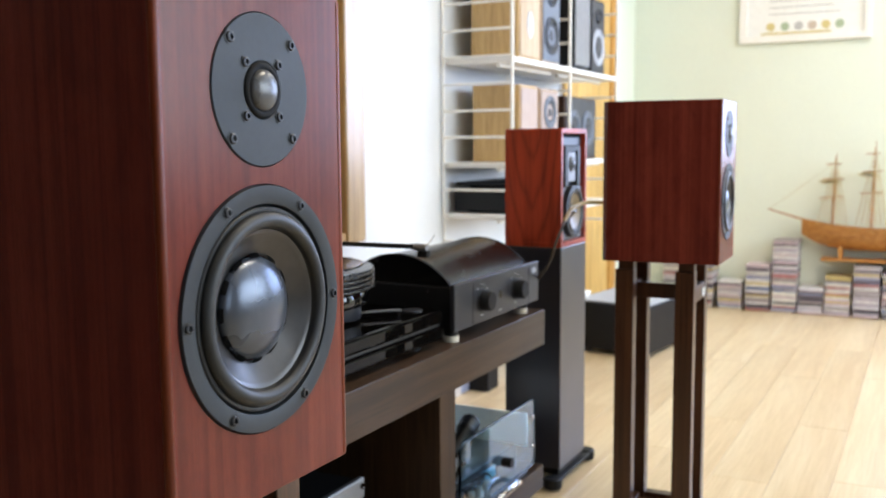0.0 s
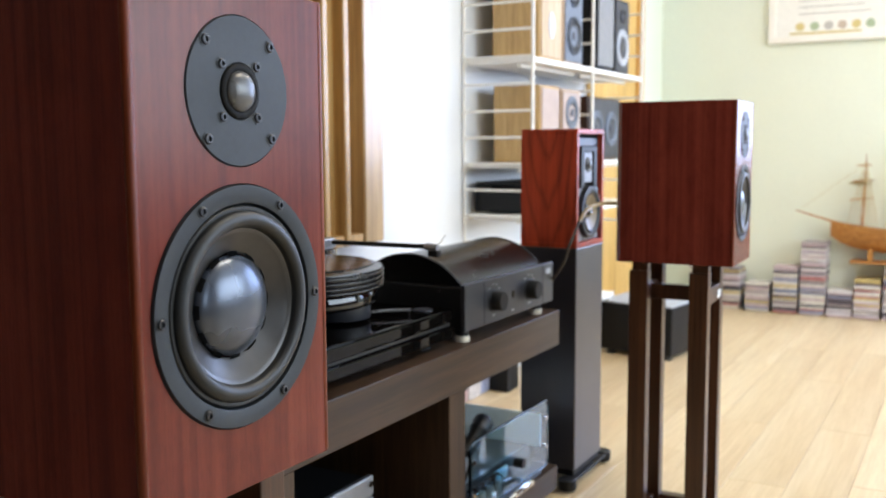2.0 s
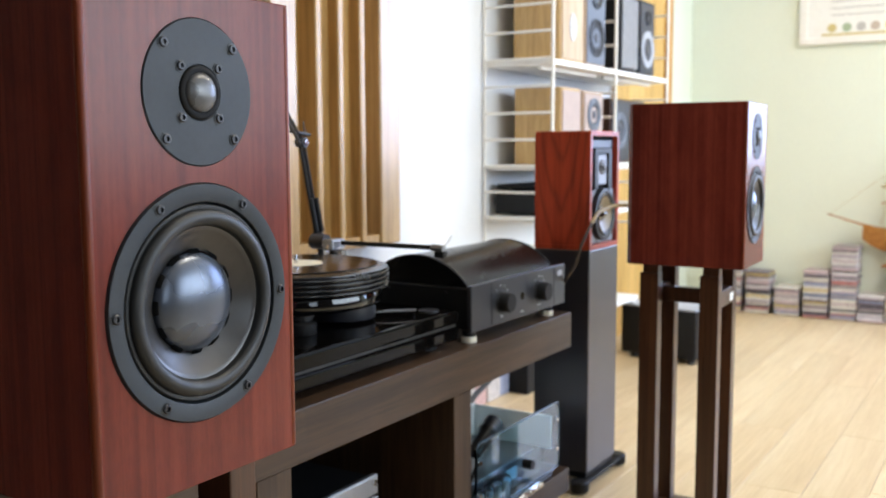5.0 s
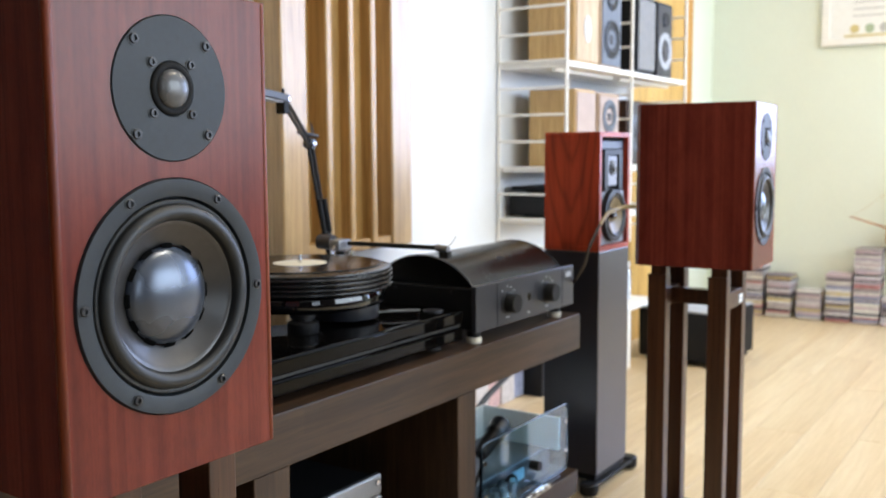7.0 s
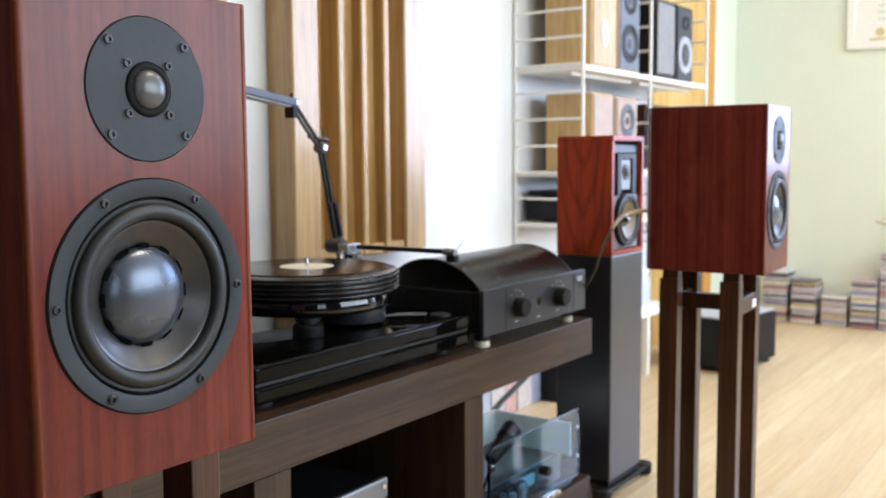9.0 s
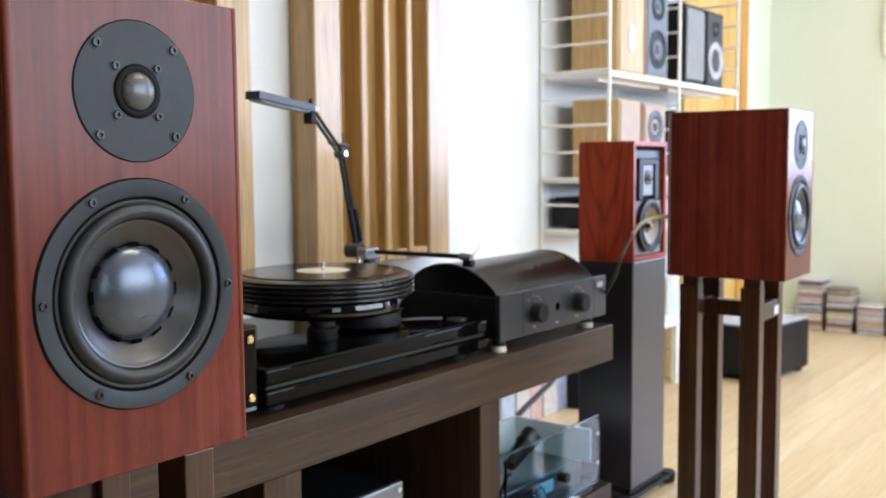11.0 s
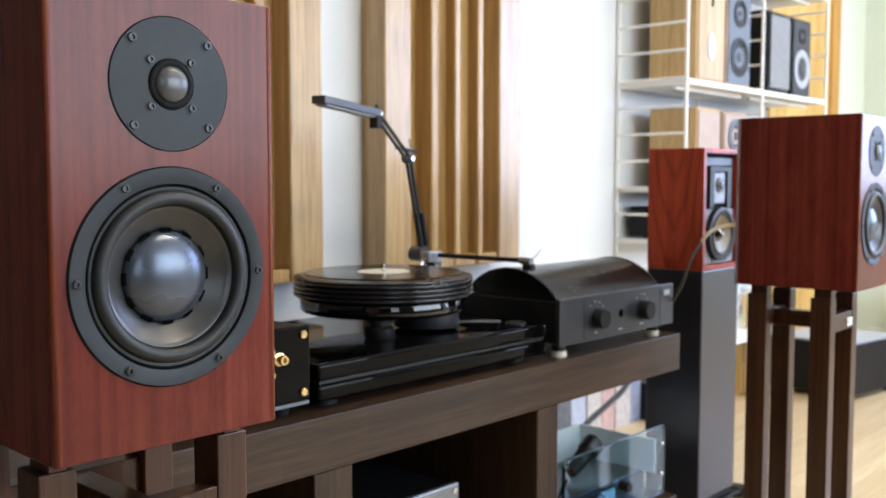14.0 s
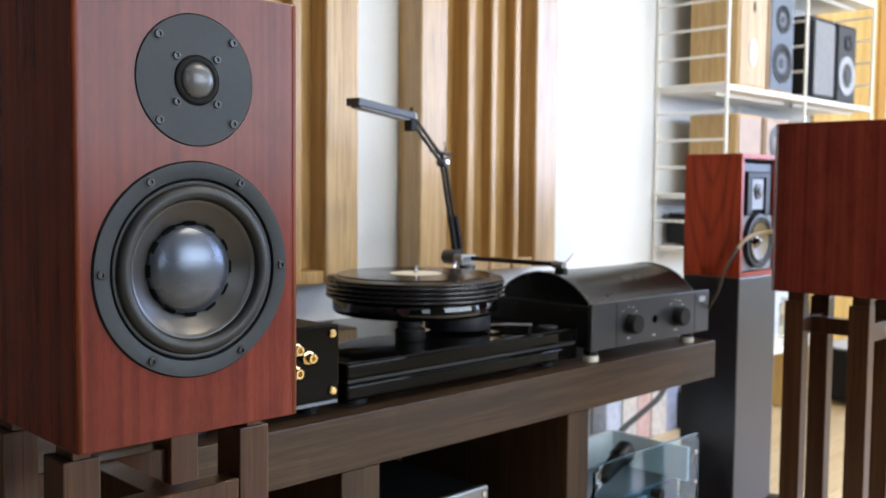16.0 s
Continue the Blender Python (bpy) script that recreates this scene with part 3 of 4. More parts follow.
# ---- rack ----
RX0, RX1, RY0, RY1, RT = 0.02, 1.668, 0.385, 0.88, 0.473
rack = thing("hifi_rack", (0, 0, 0), "low dark-stained wooden equipment rack with thick top", "rack")
part("top_board", box(RX0, RX1, RY0, RY1, RT - 0.085, RT, 0.002, 2), RACK_WOOD, rack)
part("bottom_board", box(RX0, RX1, RY0 + 0.002, RY1, 0.03, 0.088, 0.002, 2), RACK_WOOD, rack)
for x0, x1 in ((RX0 + 0.001, 0.10), (0.572, 0.648), (1.124, 1.190)):
    part("upright", box(x0, x1, RY0 + 0.003, RY1 - 0.002, 0.0885, RT - 0.0855, 0.0015, 1), RACK_UPRIGHT, rack)
part("back_panel", box(0.1005, 1.1235, RY1 - 0.02, RY1 - 0.004, 0.0885, RT - 0.0855), RACK_UPRIGHT, rack)
for x in (0.1, 0.85, 1.56):
    for y in (RY0 + 0.05, RY1 - 0.09):
        part("foot", box(x, x + 0.05, y, y + 0.05, 0.0, 0.0298, 0.002, 1), BLACK_SATIN, rack)

# ---- loudspeakers and stands ----
NEAR_W, NEAR_D, NEAR_H, NEAR_Z = 0.2080, 0.29, 0.377, 0.605
FAR_X, FAR_Y, FAR_W, FAR_D, FAR_H = 1.603, -0.034, 0.197, 0.258, 0.352
bookshelf_speaker((0, 0, NEAR_Z), NEAR_W, NEAR_D, NEAR_H, 1.024, 0.995)
bookshelf_speaker((FAR_X, FAR_Y, 0.607), FAR_W, FAR_D, FAR_H, 0.95, 0.925, 2)
speaker_stand((0, 0, 0), NEAR_W, NEAR_Z, badged=False, drop=0.067)
speaker_stand((FAR_X, FAR_Y, 0), FAR_W - 0.012, 0.607, 2)

# ---- small monitor on a black column ----
MX, MY, MW, MD, MZ, MH = 1.757, 0.378, 0.190, 0.150, 0.612, 0.294
col = thing("bass_column", (MX, MY, 0), "tall black floorstanding bass column on outrigger feet", "loudspeaker")
part("body", box(0, MW, 0, MD, 0.046, MZ, 0.003, 2), BLACK_LAMINATE, col)
part("plinth", box(0.004, MW - 0.004, 0.004, MD - 0.004, 0.030, 0.0455, 0.002, 1), BLACK_SATIN, col)
for y in (-0.008, MD - 0.02):
    bar = part("outrigger", box(-0.035, MW + 0.055, y, y + 0.036, 0.020, 0.0295, 0.004, 2), BLACK_SATIN, col)
    for x in (-0.022, MW + 0.042):
        f = part("foot", lathe([(0, 0.006), (0.022, 0.006), (0.024, 0.012), (0.024, 0.030), (0.020, 0.034), (0, 0.034)], 24, Matrix.Translation((x, y + 0.018, 0))), BLACK_SATIN, col, "", True)
        part("spike", lathe([(0.002, 0.0), (0.006, 0.0062), (0, 0.0062)], 10, Matrix.Translation((x, y + 0.018, 0))), STEEL, f)

mon = thing("monitor_speaker", (MX, MY, MZ), "small red rosewood monitor loudspeaker on a black column", "loudspeaker")
t = 0.012
shell = box(0, MW, 0, MD, 0, t, 0.001, 1)
box(0, MW, 0, MD, MH - t, MH, 0.001, 1, bm=shell)
box(0, t, 0.0003, MD, t, MH - t, bm=shell)
box(MW - t, MW, 0.0003, MD, t, MH - t, bm=shell)
part("cabinet", shell, ROSEWOOD, mon, "flame-figured red rosewood cabinet")
part("baffle", box(t, MW - t, 0.014, 0.03, t, MH - t), SLOT_BLACK, mon, "recessed black baffle")
part("trim_strip", box(t + 0.004, MW - t - 0.004, 0.011, 0.0139, MH - t - 0.030, MH - t - 0.010, 0.001, 1), BLACK_METAL, mon)
part("woofer_plate", box(t + 0.002, MW - t - 0.002, 0.0105, 0.0139, t + 0.002, 0.146, 0.001, 1), PALE_GREY_PLATE, mon, "pale blue-grey lower baffle plate")
tw = part("tweeter_plate", box(MW / 2 - 0.032, MW / 2 + 0.030, 0.008, 0.0138, 0.160, 0.236, 0.002, 1), PALE_GREY_PLATE, mon, "grey square tweeter plate")
part("dome", lathe([(0.020, 0.0), (0.018, 0.004), (0.012, 0.004), (0.010, 0.008), (0.0, 0.011)], 32, facing(MW / 2, 0.008, 0.205)), SILK, tw, "", True)
felt = box(MW / 2 - 0.055, MW / 2 - 0.034, 0.004, 0.0138, 0.150, 0.250)
box(MW / 2 + 0.034, MW / 2 + 0.055, 0.004, 0.0138, 0.150, 0.250, bm=felt)
box(MW / 2 - 0.0338, MW / 2 + 0.0338, 0.004, 0.0138, 0.238, 0.250, bm=felt)
part("felt_surround", felt, RUBBER, mon, "black felt strips")
wf = part("woofer", lathe([(0.066, -0.0092), (0.066, 0.004), (0.058, 0.005), (0.054, 0.002)], 48, facing(MW / 2, 0.0012, 0.085)), RUBBER, mon, "", True)
part("surround", lathe([(0.054, 0.002), (0.050, 0.006), (0.045, 0.002)], 48, facing(MW / 2, 0.0012, 0.085)), RUBBER, wf, "", True)
part("cone", lathe([(0.0455, 0.0022), (0.030, -0.0045), (0.018, -0.0085)], 48, facing(MW / 2, 0.0012, 0.085)), AMBER_CONE, wf, "", True)
part("phase_plug", lathe([(0.0185, -0.0085), (0.012, -0.003), (0.009, 0.002), (0.005, 0.006), (0.0, 0.007)], 32, facing(MW / 2, 0.0012, 0.085)), DARK_CHROME, wf, "polished metal phase plug", True)
part("badge", box(MW / 2 - 0.03, MW / 2 + 0.03, 0.0088, 0.0104, 0.016, 0.022), SILVER, mon)

# speaker cable rising from the rack to the far loudspeaker
cab = thing("speaker_cable", (0, 0, 0), "gold and black cable looping to the far loudspeaker", "cable")
part("black_lead", tube([(1.715, 0.56, 0.475), (1.70, 0.46, 0.50), (1.625, 0.365, 0.580), (1.612, 0.340, 0.632), (1.640, 0.335, 0.668), (1.668, 0.335, 0.690)], 0.0036, 8), CABLE_DARK, cab, "dark braided lead", True)
part("gold_lead", tube([(1.664, 0.335, 0.687), (1.690, 0.335, 0.702), (1.722, 0.335, 0.714), (1.775, 0.328, 0.722), (1.800, 0.300, 0.724), (1.80, 0.232, 0.722)], 0.0046, 8), CABLE_GOLD, cab, "gold braided lead", True)

# ---- amplifier with a barrel lid ----
AX0, AX1, AY, AZ0, AZ1 = 1.205, 1.652, 0.396, 0.497, 0.591
amp = thing("amplifier", (0, 0, 0), "black integrated amplifier with arched lid and two knobs", "amplifier")
part("chassis", box(AX0 + 0.008, AX1 - 0.008, AY + 0.012, 0.68, AZ0 + 0.004, AZ1 - 0.006, 0.002, 1), BLACK_SATIN, amp)
fp = part("front_panel", box(AX0, AX1, AY, AY + 0.0115, AZ0, AZ1, 0.002, 2), BLACK_METAL, amp, "black brushed aluminium front panel")
for x in (AX0 + 0.083, AX1 - 0.062):
    part("groove", box(x, x + 0.002, AY - 0.0006, AY + 0.001, AZ0 + 0.002, AZ1 - 0.002), RUBBER, fp)
lid = bmesh.new()
ya, yb2, zc = AY + 0.014, 0.655, AZ1 - 0.004
N = 28
rings = []
LH = 0.059
LR = ((yb2 - ya) ** 2 / 4 + LH * LH) / (2 * LH)
LA = math.asin((yb2 - ya) / 2 / LR)


def lid_point(x, u, grow=0.0):
    a = LA * (2 * u - 1)
    return Vector((x, (ya + yb2) / 2 + (LR + grow) * math.sin(a), zc + LH - LR + (LR + grow) * math.cos(a)))


for x in (AX0 + 0.012, AX1 - 0.045):
    rings.append([lid.verts.new(lid_point(x, i / N)) for i in range(N + 1)])
for i in range(N):
    lid.faces.new((rings[0][i], rings[0][i + 1], rings[1][i + 1], rings[1][i]))
lid.faces.new(rings[0])
lid.faces.new(rings[1][::-1])
bmesh.ops.recalc_face_normals(lid, faces=lid.faces[:])
part("lid", lid, plain("black_satin_lid", (0.004, 0.0037, 0.0033), 0.24, grain=0.1, scale=200, spec=0.28), amp, "arched black lid", True)
for x in (AX0 + 0.0118, AX1 - 0.0448):
    rim = tube([lid_point(x, i / 14, 0.0003) for i in range(15)], 0.0018, 6, steps=3)
    part("lid_rim", rim, BLACK_METAL, amp, "", True)
for kx, kz in ((1.332, 0.543), (1.512, 0.543)):
    k = part("knob", lathe([(0.0, 0.0), (0.021, 0.0), (0.0215, 0.002), (0.0205, 0.023), (0.019, 0.025), (0.0, 0.025)], 36, facing(kx, AY, kz)), BLACK_SATIN, amp, "round black knob", True)
    part("knob_collar", lathe([(0.0245, 0.0), (0.0245, 0.002), (0.0216, 0.003)], 36, facing(kx, AY, kz)), RUBBER, k, "", True)
    for i, a in enumerate((130, 95, 65, 40)):
        part("mark", box(kx + 0.034 * math.cos(radians(a)) - 0.003, kx + 0.034 * math.cos(radians(a)) + 0.003, AY - 0.0006, AY + 0.0005, kz + 0.034 * math.sin(radians(a)), kz + 0.034 * math.sin(radians(a)) + 0.0018), GREY_LIGHT, fp)
    part("mark", box(kx - 0.006, kx + 0.006, AY - 0.0006, AY + 0.0005, kz - 0.032, kz - 0.0295), GREY_LIGHT, fp)
for sy, sz in ((0.46, 0.575), (0.46, 0.515), (0.60, 0.575), (0.60, 0.515)):
    part("side_screw", rod((AX0 + 0.0079, sy, sz), (AX0 + 0.0062, sy, sz), 0.003, 10), STEEL, amp)
part("remote_eye", lathe([(0.0, 0.0008), (0.0085, 0.0008), (0.0085, -0.002)], 24, facing(1.428, AY, 0.543)), BLACK_GLOSS, fp, "", True)
part("mark", box(1.420, 1.432, AY - 0.0006, AY + 0.0005, 0.508, 0.511), GREY_LIGHT, fp)
part("nameplate", box(AX1 - 0.044, AX1 - 0.018, AY - 0.0008, AY + 0.0005, 0.566, 0.578, 0.0003, 1), GREY_LIGHT, fp, "pale nameplate block")
for x in (1.232, 1.595):
    for y in (AY + 0.022, 0.64):
        f = part("foot", lathe([(0, 0.012), (0.0140, 0.012), (0.0140, 0.0238), (0, 0.0238)], 28, Matrix.Translation((x, y, RT + 0.0002))), BLACK_SATIN, amp, "", True)
        part("foot_disc", lathe([(0, 0.0), (0.0155, 0.0), (0.0160, 0.001), (0.0160, 0.0052), (0.0150, 0.0058), (0.0150, 0.0066), (0.0160, 0.0072), (0.0155, 0.0118), (0, 0.0118)], 28, Matrix.Translation((x, y, RT + 0.0002))), CREAM_PLASTIC, f, "cream ribbed foot disc", True)

# ---- turntable ----
TX0, TX1, TY0, TY1, TZ = 0.600, 1.182, 0.410, 0.82, RT
PCX, PCY = 0.930, 0.612
tt = thing("turntable", (0, 0, 0), "black gloss turntable with thick layered platter", "turntable")
part("lower_plinth", box(TX0, TX1, TY0, TY1, TZ + 0.014, TZ + 0.041, 0.006, 4), BLACK_GLOSS, tt, "black gloss lower plinth")
part("plinth_gap", box(TX0 + 0.006, TX1 - 0.006, TY0 + 0.006, TY1 - 0.006, TZ + 0.0412, TZ + 0.0458), RUBBER, tt)
part("upper_plinth", box(TX0, TX1, TY0, TY1, TZ + 0.046, TZ + 0.074, 0.006, 4), BLACK_GLOSS, tt, "black gloss upper plinth")
for x in (TX0 + 0.05, TX1 - 0.05):
    for y in (TY0 + 0.05, TY1 - 0.05):
        part("foot", lathe([(0, 0.0), (0.024, 0.0), (0.024, 0.0139), (0, 0.0139)], 24, Matrix.Translation((x, y, TZ + 0.0001))), BLACK_SATIN, tt, "", True)
C = Matrix.Translation((PCX, PCY, 0))
bb_at = Matrix.Translation((PCX + 0.048, PCY - 0.067, 0))
part("bearing_block", lathe([(0.0, 0.5515), (0.059, 0.5515), (0.062, 0.5528), (0.063, 0.555), (0.063, 0.5808), (0.0, 0.5808)], 48, bb_at), BLACK_METAL, tt, "", True)
part("bearing_foot", lathe([(0.0, 0.5472), (0.028, 0.5472), (0.030, 0.5485), (0.028, 0.5514), (0.0, 0.5514)], 24, bb_at), RUBBER, tt, "", True)
part("motor_pod", lathe([(0.0, 0.5472), (0.030, 0.5472), (0.031, 0.549), (0.031, 0.566), (0.026, 0.569), (0.021, 0.570), (0.021, 0.5735), (0.026, 0.5745), (0.026, 0.5805), (0.0, 0.5805)], 36, Matrix.Translation((PCX - 0.098, PCY - 0.092, 0)) @ Matrix.Diagonal((0.88, 0.88, 1, 1))), BLACK_SATIN, tt, "", True)
part("sub_platter", lathe([(0.0, 0.581), (0.148, 0.581), (0.155, 0.583), (0.1585, 0.587), (0.1590, 0.590), (0.1590, 0.606), (0.157, 0.609), (0.152, 0.6105), (0.0, 0.6105)], 96, C), BLACK_MIRROR, tt, "black gloss sub-platter", True)
prof = [(0.0, 0.611), (0.160, 0.611)]
for i in range(4):
    z0 = 0.6115 + i * 0.0084
    prof += [(0.1660, z0), (0.1700, z0 + 0.0008), (0.1716, z0 + 0.0034), (0.1714, z0 + 0.0056), (0.1690, z0 + 0.0076), (0.1660, z0 + 0.0080)]
prof += [(0.1655, 0.6455), (0.1695, 0.6462), (0.1690, 0.6480), (0.1560, 0.6518), (0.0, 0.6520)]
part("platter", lathe(prof, 96, C), PLATTER, tt, "thick ribbed black platter", True)
part("spindle", rod((PCX, PCY, 0.6519), (PCX, PCY, 0.6700), 0.0036, 16), CHROME, tt, "", True)
rec = thing("record", (PCX, PCY, 0.6522), "black vinyl record with a cream label on the platter", "record")
grooves = [(0.0045, 0.0), (0.1495, 0.0), (0.1505, 0.001), (0.1495, 0.002)]
r = 0.1465
while r > 0.058:
    grooves += [(r, 0.0021), (r - 0.0015, 0.0019), (r - 0.003, 0.0021)]
    r -= 0.0045
grooves += [(0.052, 0.0019), (0.0045, 0.0019)]
part("disc", lathe(grooves, 96), VINYL, rec, "", True)
part("label", lathe([(0.0045, 0.0021), (0.050, 0.0021), (0.050, 0.0024), (0.0045, 0.0026)], 64), CREAM, rec, "cream paper centre label", True)
ap = Vector((1.165, 0.705, 0.668))
ahd = Vector((1.160, 0.460, 0.670))
arm = thing("tonearm", (0, 0, 0), "black tonearm with chrome bearing and headshell", "tonearm")
part("pillar", lathe([(0, 0.5472), (0.028, 0.5472), (0.028, 0.556), (0.020, 0.560), (0.017, 0.630), (0.024, 0.636), (0.024, 0.653), (0, 0.653)], 32, Matrix.Translation((ap.x, ap.y, 0))), CHROME, arm, "", True)
part("bearing_house", box(ap.x - 0.026, ap.x + 0.020, ap.y - 0.014, ap.y + 0.014, 0.6535, 0.676, 0.004, 2), SILVER, arm)
dirv = (ahd - ap).normalized()
part("arm_tube", rod(ap + dirv * 0.02, ahd, 0.0048, 14), BLACK_SATIN, arm, "", True)
part("counterweight", rod(ap - dirv * 0.022, ap - dirv * 0.060, 0.016, 24), BLACK_METAL, arm, "", True)
hs = part("headshell", rod(ahd, ahd + dirv * 0.028 + Vector((0, 0, -0.002)), 0.0075, 8), SILVER, arm)
part("cartridge", box(ahd.x - 0.006, ahd.x + 0.010, ahd.y - 0.030, ahd.y - 0.008, ahd.z - 0.020, ahd.z - 0.006, 0.002, 1), BLACK_SATIN, hs)
part("finger_lift", tube([ahd + dirv * 0.02, ahd + dirv * 0.026 + Vector((0.014, 0, 0.008)), ahd + dirv * 0.03 + Vector((0.026, 0, 0.022))], 0.0012, 6), CHROME, hs)
part("anti_skate_rod", tube([ap + Vector((-0.02, 0, 0.0)), ap + Vector((-0.05, -0.02, -0.006)), ap + Vector((-0.068, -0.03, -0.022))], 0.002, 6), CHROME, arm)
lever = part("cueing_lever", tube([(1.022, 0.508, 0.5560), (1.045, 0.487, 0.5568), (1.086, 0.450, 0.5560)], 0.0042, 10), DARK_CHROME, tt, "dark steel cueing lever", True)
for lx, ly in ((1.024, 0.506), (1.083, 0.453)):
    part("lever_post", rod((lx, ly, 0.5472), (lx, ly, 0.5560), 0.0036, 10), DARK_CHROME, lever, "", True)
part("switch_plate", lathe([(0, 0.5472), (0.020, 0.5472), (0.020, 0.5492), (0.017, 0.5500), (0, 0.5500)], 28, Matrix.Translation((1.140, 0.455, 0))), BLACK_METAL, tt, "", True)

# ---- swing-arm lamp behind the turntable ----
lamp = thing("swing_arm_lamp", (0, 0, 0), "black swing-arm lamp with a flat head over the turntable", "lamp")
L1, L2, L3, LT = Vector((1.272, 0.835, 0.655)), Vector((1.242, 0.855, 0.879)), Vector((1.043, 0.750, 0.966)), Vector((0.862, 0.720, 0.983))
part("clamp_base", lathe([(0, 0.0002), (0.045, 0.0002), (0.045, 0.012), (0.040, 0.016), (0, 0.016)], 32, Matrix.Translation((1.285, 0.83, RT))), BLACK_SATIN, lamp, "", True)
part("post", tube([(1.285, 0.83, RT + 0.015), (1.284, 0.83, 0.56), (1.28, 0.832, 0.62), L1], 0.0085, 10), BLACK_SATIN, lamp, "", True)
for off in (-0.0062, 0.0062):
    o = Vector((off, 0, off * 0.2))
    part("lower_arm", rod(L1 + o, L2 + o, 0.0042, 10), BLACK_SATIN, lamp, "", True)
side = (L3 - L2).cross(Vector((0.6, -0.75, 0))).normalized()
for off in (-0.0085, 0.0085):
    part("upper_arm", rod(L2 + side * off, L3 + side * off, 0.0040, 10), BLACK_METAL, lamp, "", True)
for off in (-0.0100, 0.0085):
    o = Vector((off, -0.006, 0))
    part("spring_cover", rod(L1 + (L2 - L1) * 0.10 + o, L1 + (L2 - L1) * 0.44 + o, 0.0066, 12), BLACK_SATIN, lamp, "", True)
for p, q in ((L2, 0.0115), (L3, 0.0095), (L1 + (L2 - L1) * 0.05, 0.011)):
    j = part("joint", rod(p + Vector((0, -0.011, 0)), p + Vector((0, 0.011, 0)), q, 18), BLACK_METAL, lamp, "", True)
    part("joint_screw", rod(p + Vector((0, -0.016, 0)), p + Vector((0, -0.0111, 0)), q * 0.5, 12), CHROME, j, "", True)
part("joint_plate", rod(L2 + Vector((-0.052, -0.013, 0.024)), L2 + Vector((0.012, -0.013, 0.016)), 0.0044, 10), BLACK_METAL, lamp, "", True)
part("joint_tail", rod(L2 + Vector((-0.002, -0.012, 0.014)), L2 + Vector((-0.008, -0.012, 0.046)), 0.0026, 8, None, 0.0012), BLACK_METAL, lamp, "", True)
part("yoke", box(L3.x - 0.010, L3.x + 0.006, L3.y - 0.012, L3.y + 0.012, L3.z - 0.030, L3.z - 0.004, 0.002, 1), BLACK_SATIN, lamp)
part("yoke_pin", rod(L3 + Vector((0.001, 0, 0.006)), L3 + Vector((0.001, 0, 0.020)), 0.0035, 8), BLACK_SATIN, lamp, "", True)
hd = (LT - L3).normalized()
hq = Matrix.Translation(L3) @ hd.to_track_quat("X", "Z").to_matrix().to_4x4()
head = box(0.004, (LT - L3).length, -0.017, 0.017, -0.0075, 0.0075, 0.0015, 2)
head.transform(hq)
h_ob = part("lamp_head", head, plain("grey_lamp_metal", (0.055, 0.055, 0.06), 0.42, metal=0.3), lamp, "flat grey lamp head")
dif = box(0.02, (LT - L3).length - 0.01, -0.014, 0.014, -0.0105, -0.0088)
dif.transform(hq)
part("diffuser", dif, GREY_LIGHT, h_ob)

# ---- black box with brass fittings ----
ps = thing("phono_stage", (0, 0, 0), "black metal phono stage with brass screws and sockets", "audio unit")
bx0, bx1, bz0, bz1 = 0.33, 0.584, 0.496, 0.611
part("case", box(bx0 + 0.004, bx1 - 0.004, 0.417, 0.72, bz0 + 0.002, bz1 - 0.002, 0.002, 1), BLACK_SATIN, ps)
pf = part("front_panel", box(bx0, bx1, 0.410, 0.4165, bz0, bz1, 0.003, 2), BLACK_GLOSS, ps, "black acrylic front plate")
for x in (bx0 + 0.014, bx1 - 0.014):
    for z in (bz0 + 0.014, bz1 - 0.014):
        part("brass_screw", lathe([(0.0065, 0.0), (0.0065, 0.003), (0.005, 0.0045), (0, 0.0045)], 18, facing(x, 0.410, z)), BRASS, pf, "", True)
for x, z in ((0.500, 0.580), (0.524, 0.566), (0.500, 0.546), (0.420, 0.566), (0.396, 0.580), (0.396, 0.546)):
    part("socket", lathe([(0.010, 0.0), (0.010, 0.004), (0.007, 0.005), (0.007, 0.016), (0.004, 0.016), (0.004, 0.006), (0, 0.006)], 18, facing(x, 0.410, z)), BRASS, pf, "round brass socket", True)
for x in (bx0 + 0.03, bx1 - 0.03):
    for y in (0.45, 0.68):
        part("foot", lathe([(0, 0.0), (0.016, 0.0), (0.018, 0.0228), (0, 0.0228)], 20, Matrix.Translation((x, y, RT + 0.0002))), BLACK_SATIN, ps, "", True)
part("base_strip", box(bx0 + 0.002, bx1 - 0.002, 0.4105, 0.70, bz0 - 0.006, bz0 - 0.0004, 0.001, 1), MID_GREY, ps)

pad = part("note_pad", box(0.105, 0.165, 0.50, 0.575, RT + 0.0004, RT + 0.013, 0.002, 1), CREAM_PLASTIC)
tagged(pad, "small cream paper pad lying on the rack", "note pad")

# ---- units inside the rack ----
cdp = thing("silver_amplifier", (0, 0, 0), "silver-fronted hi-fi unit with black lid on the lower board", "audio unit")
part("case", box(0.688, 1.004, 0.502, 0.85, 0.100, 0.248, 0.003, 1), BLACK_SATIN, cdp)
sf = part("front_panel", box(0.68, 1.010, 0.488, 0.5015, 0.212, 0.252, 0.004, 2), SILVER, cdp)
part("lower_panel", box(0.68, 1.010, 0.4875, 0.5015, 0.100, 0.2095, 0.004, 2), SILVER, cdp)
part("panel_bolt", lathe([(0.006, 0.0), (0.006, 0.003), (0, 0.003)], 18, facing(0.996, 0.488, 0.238)), CHROME, sf, "", True)
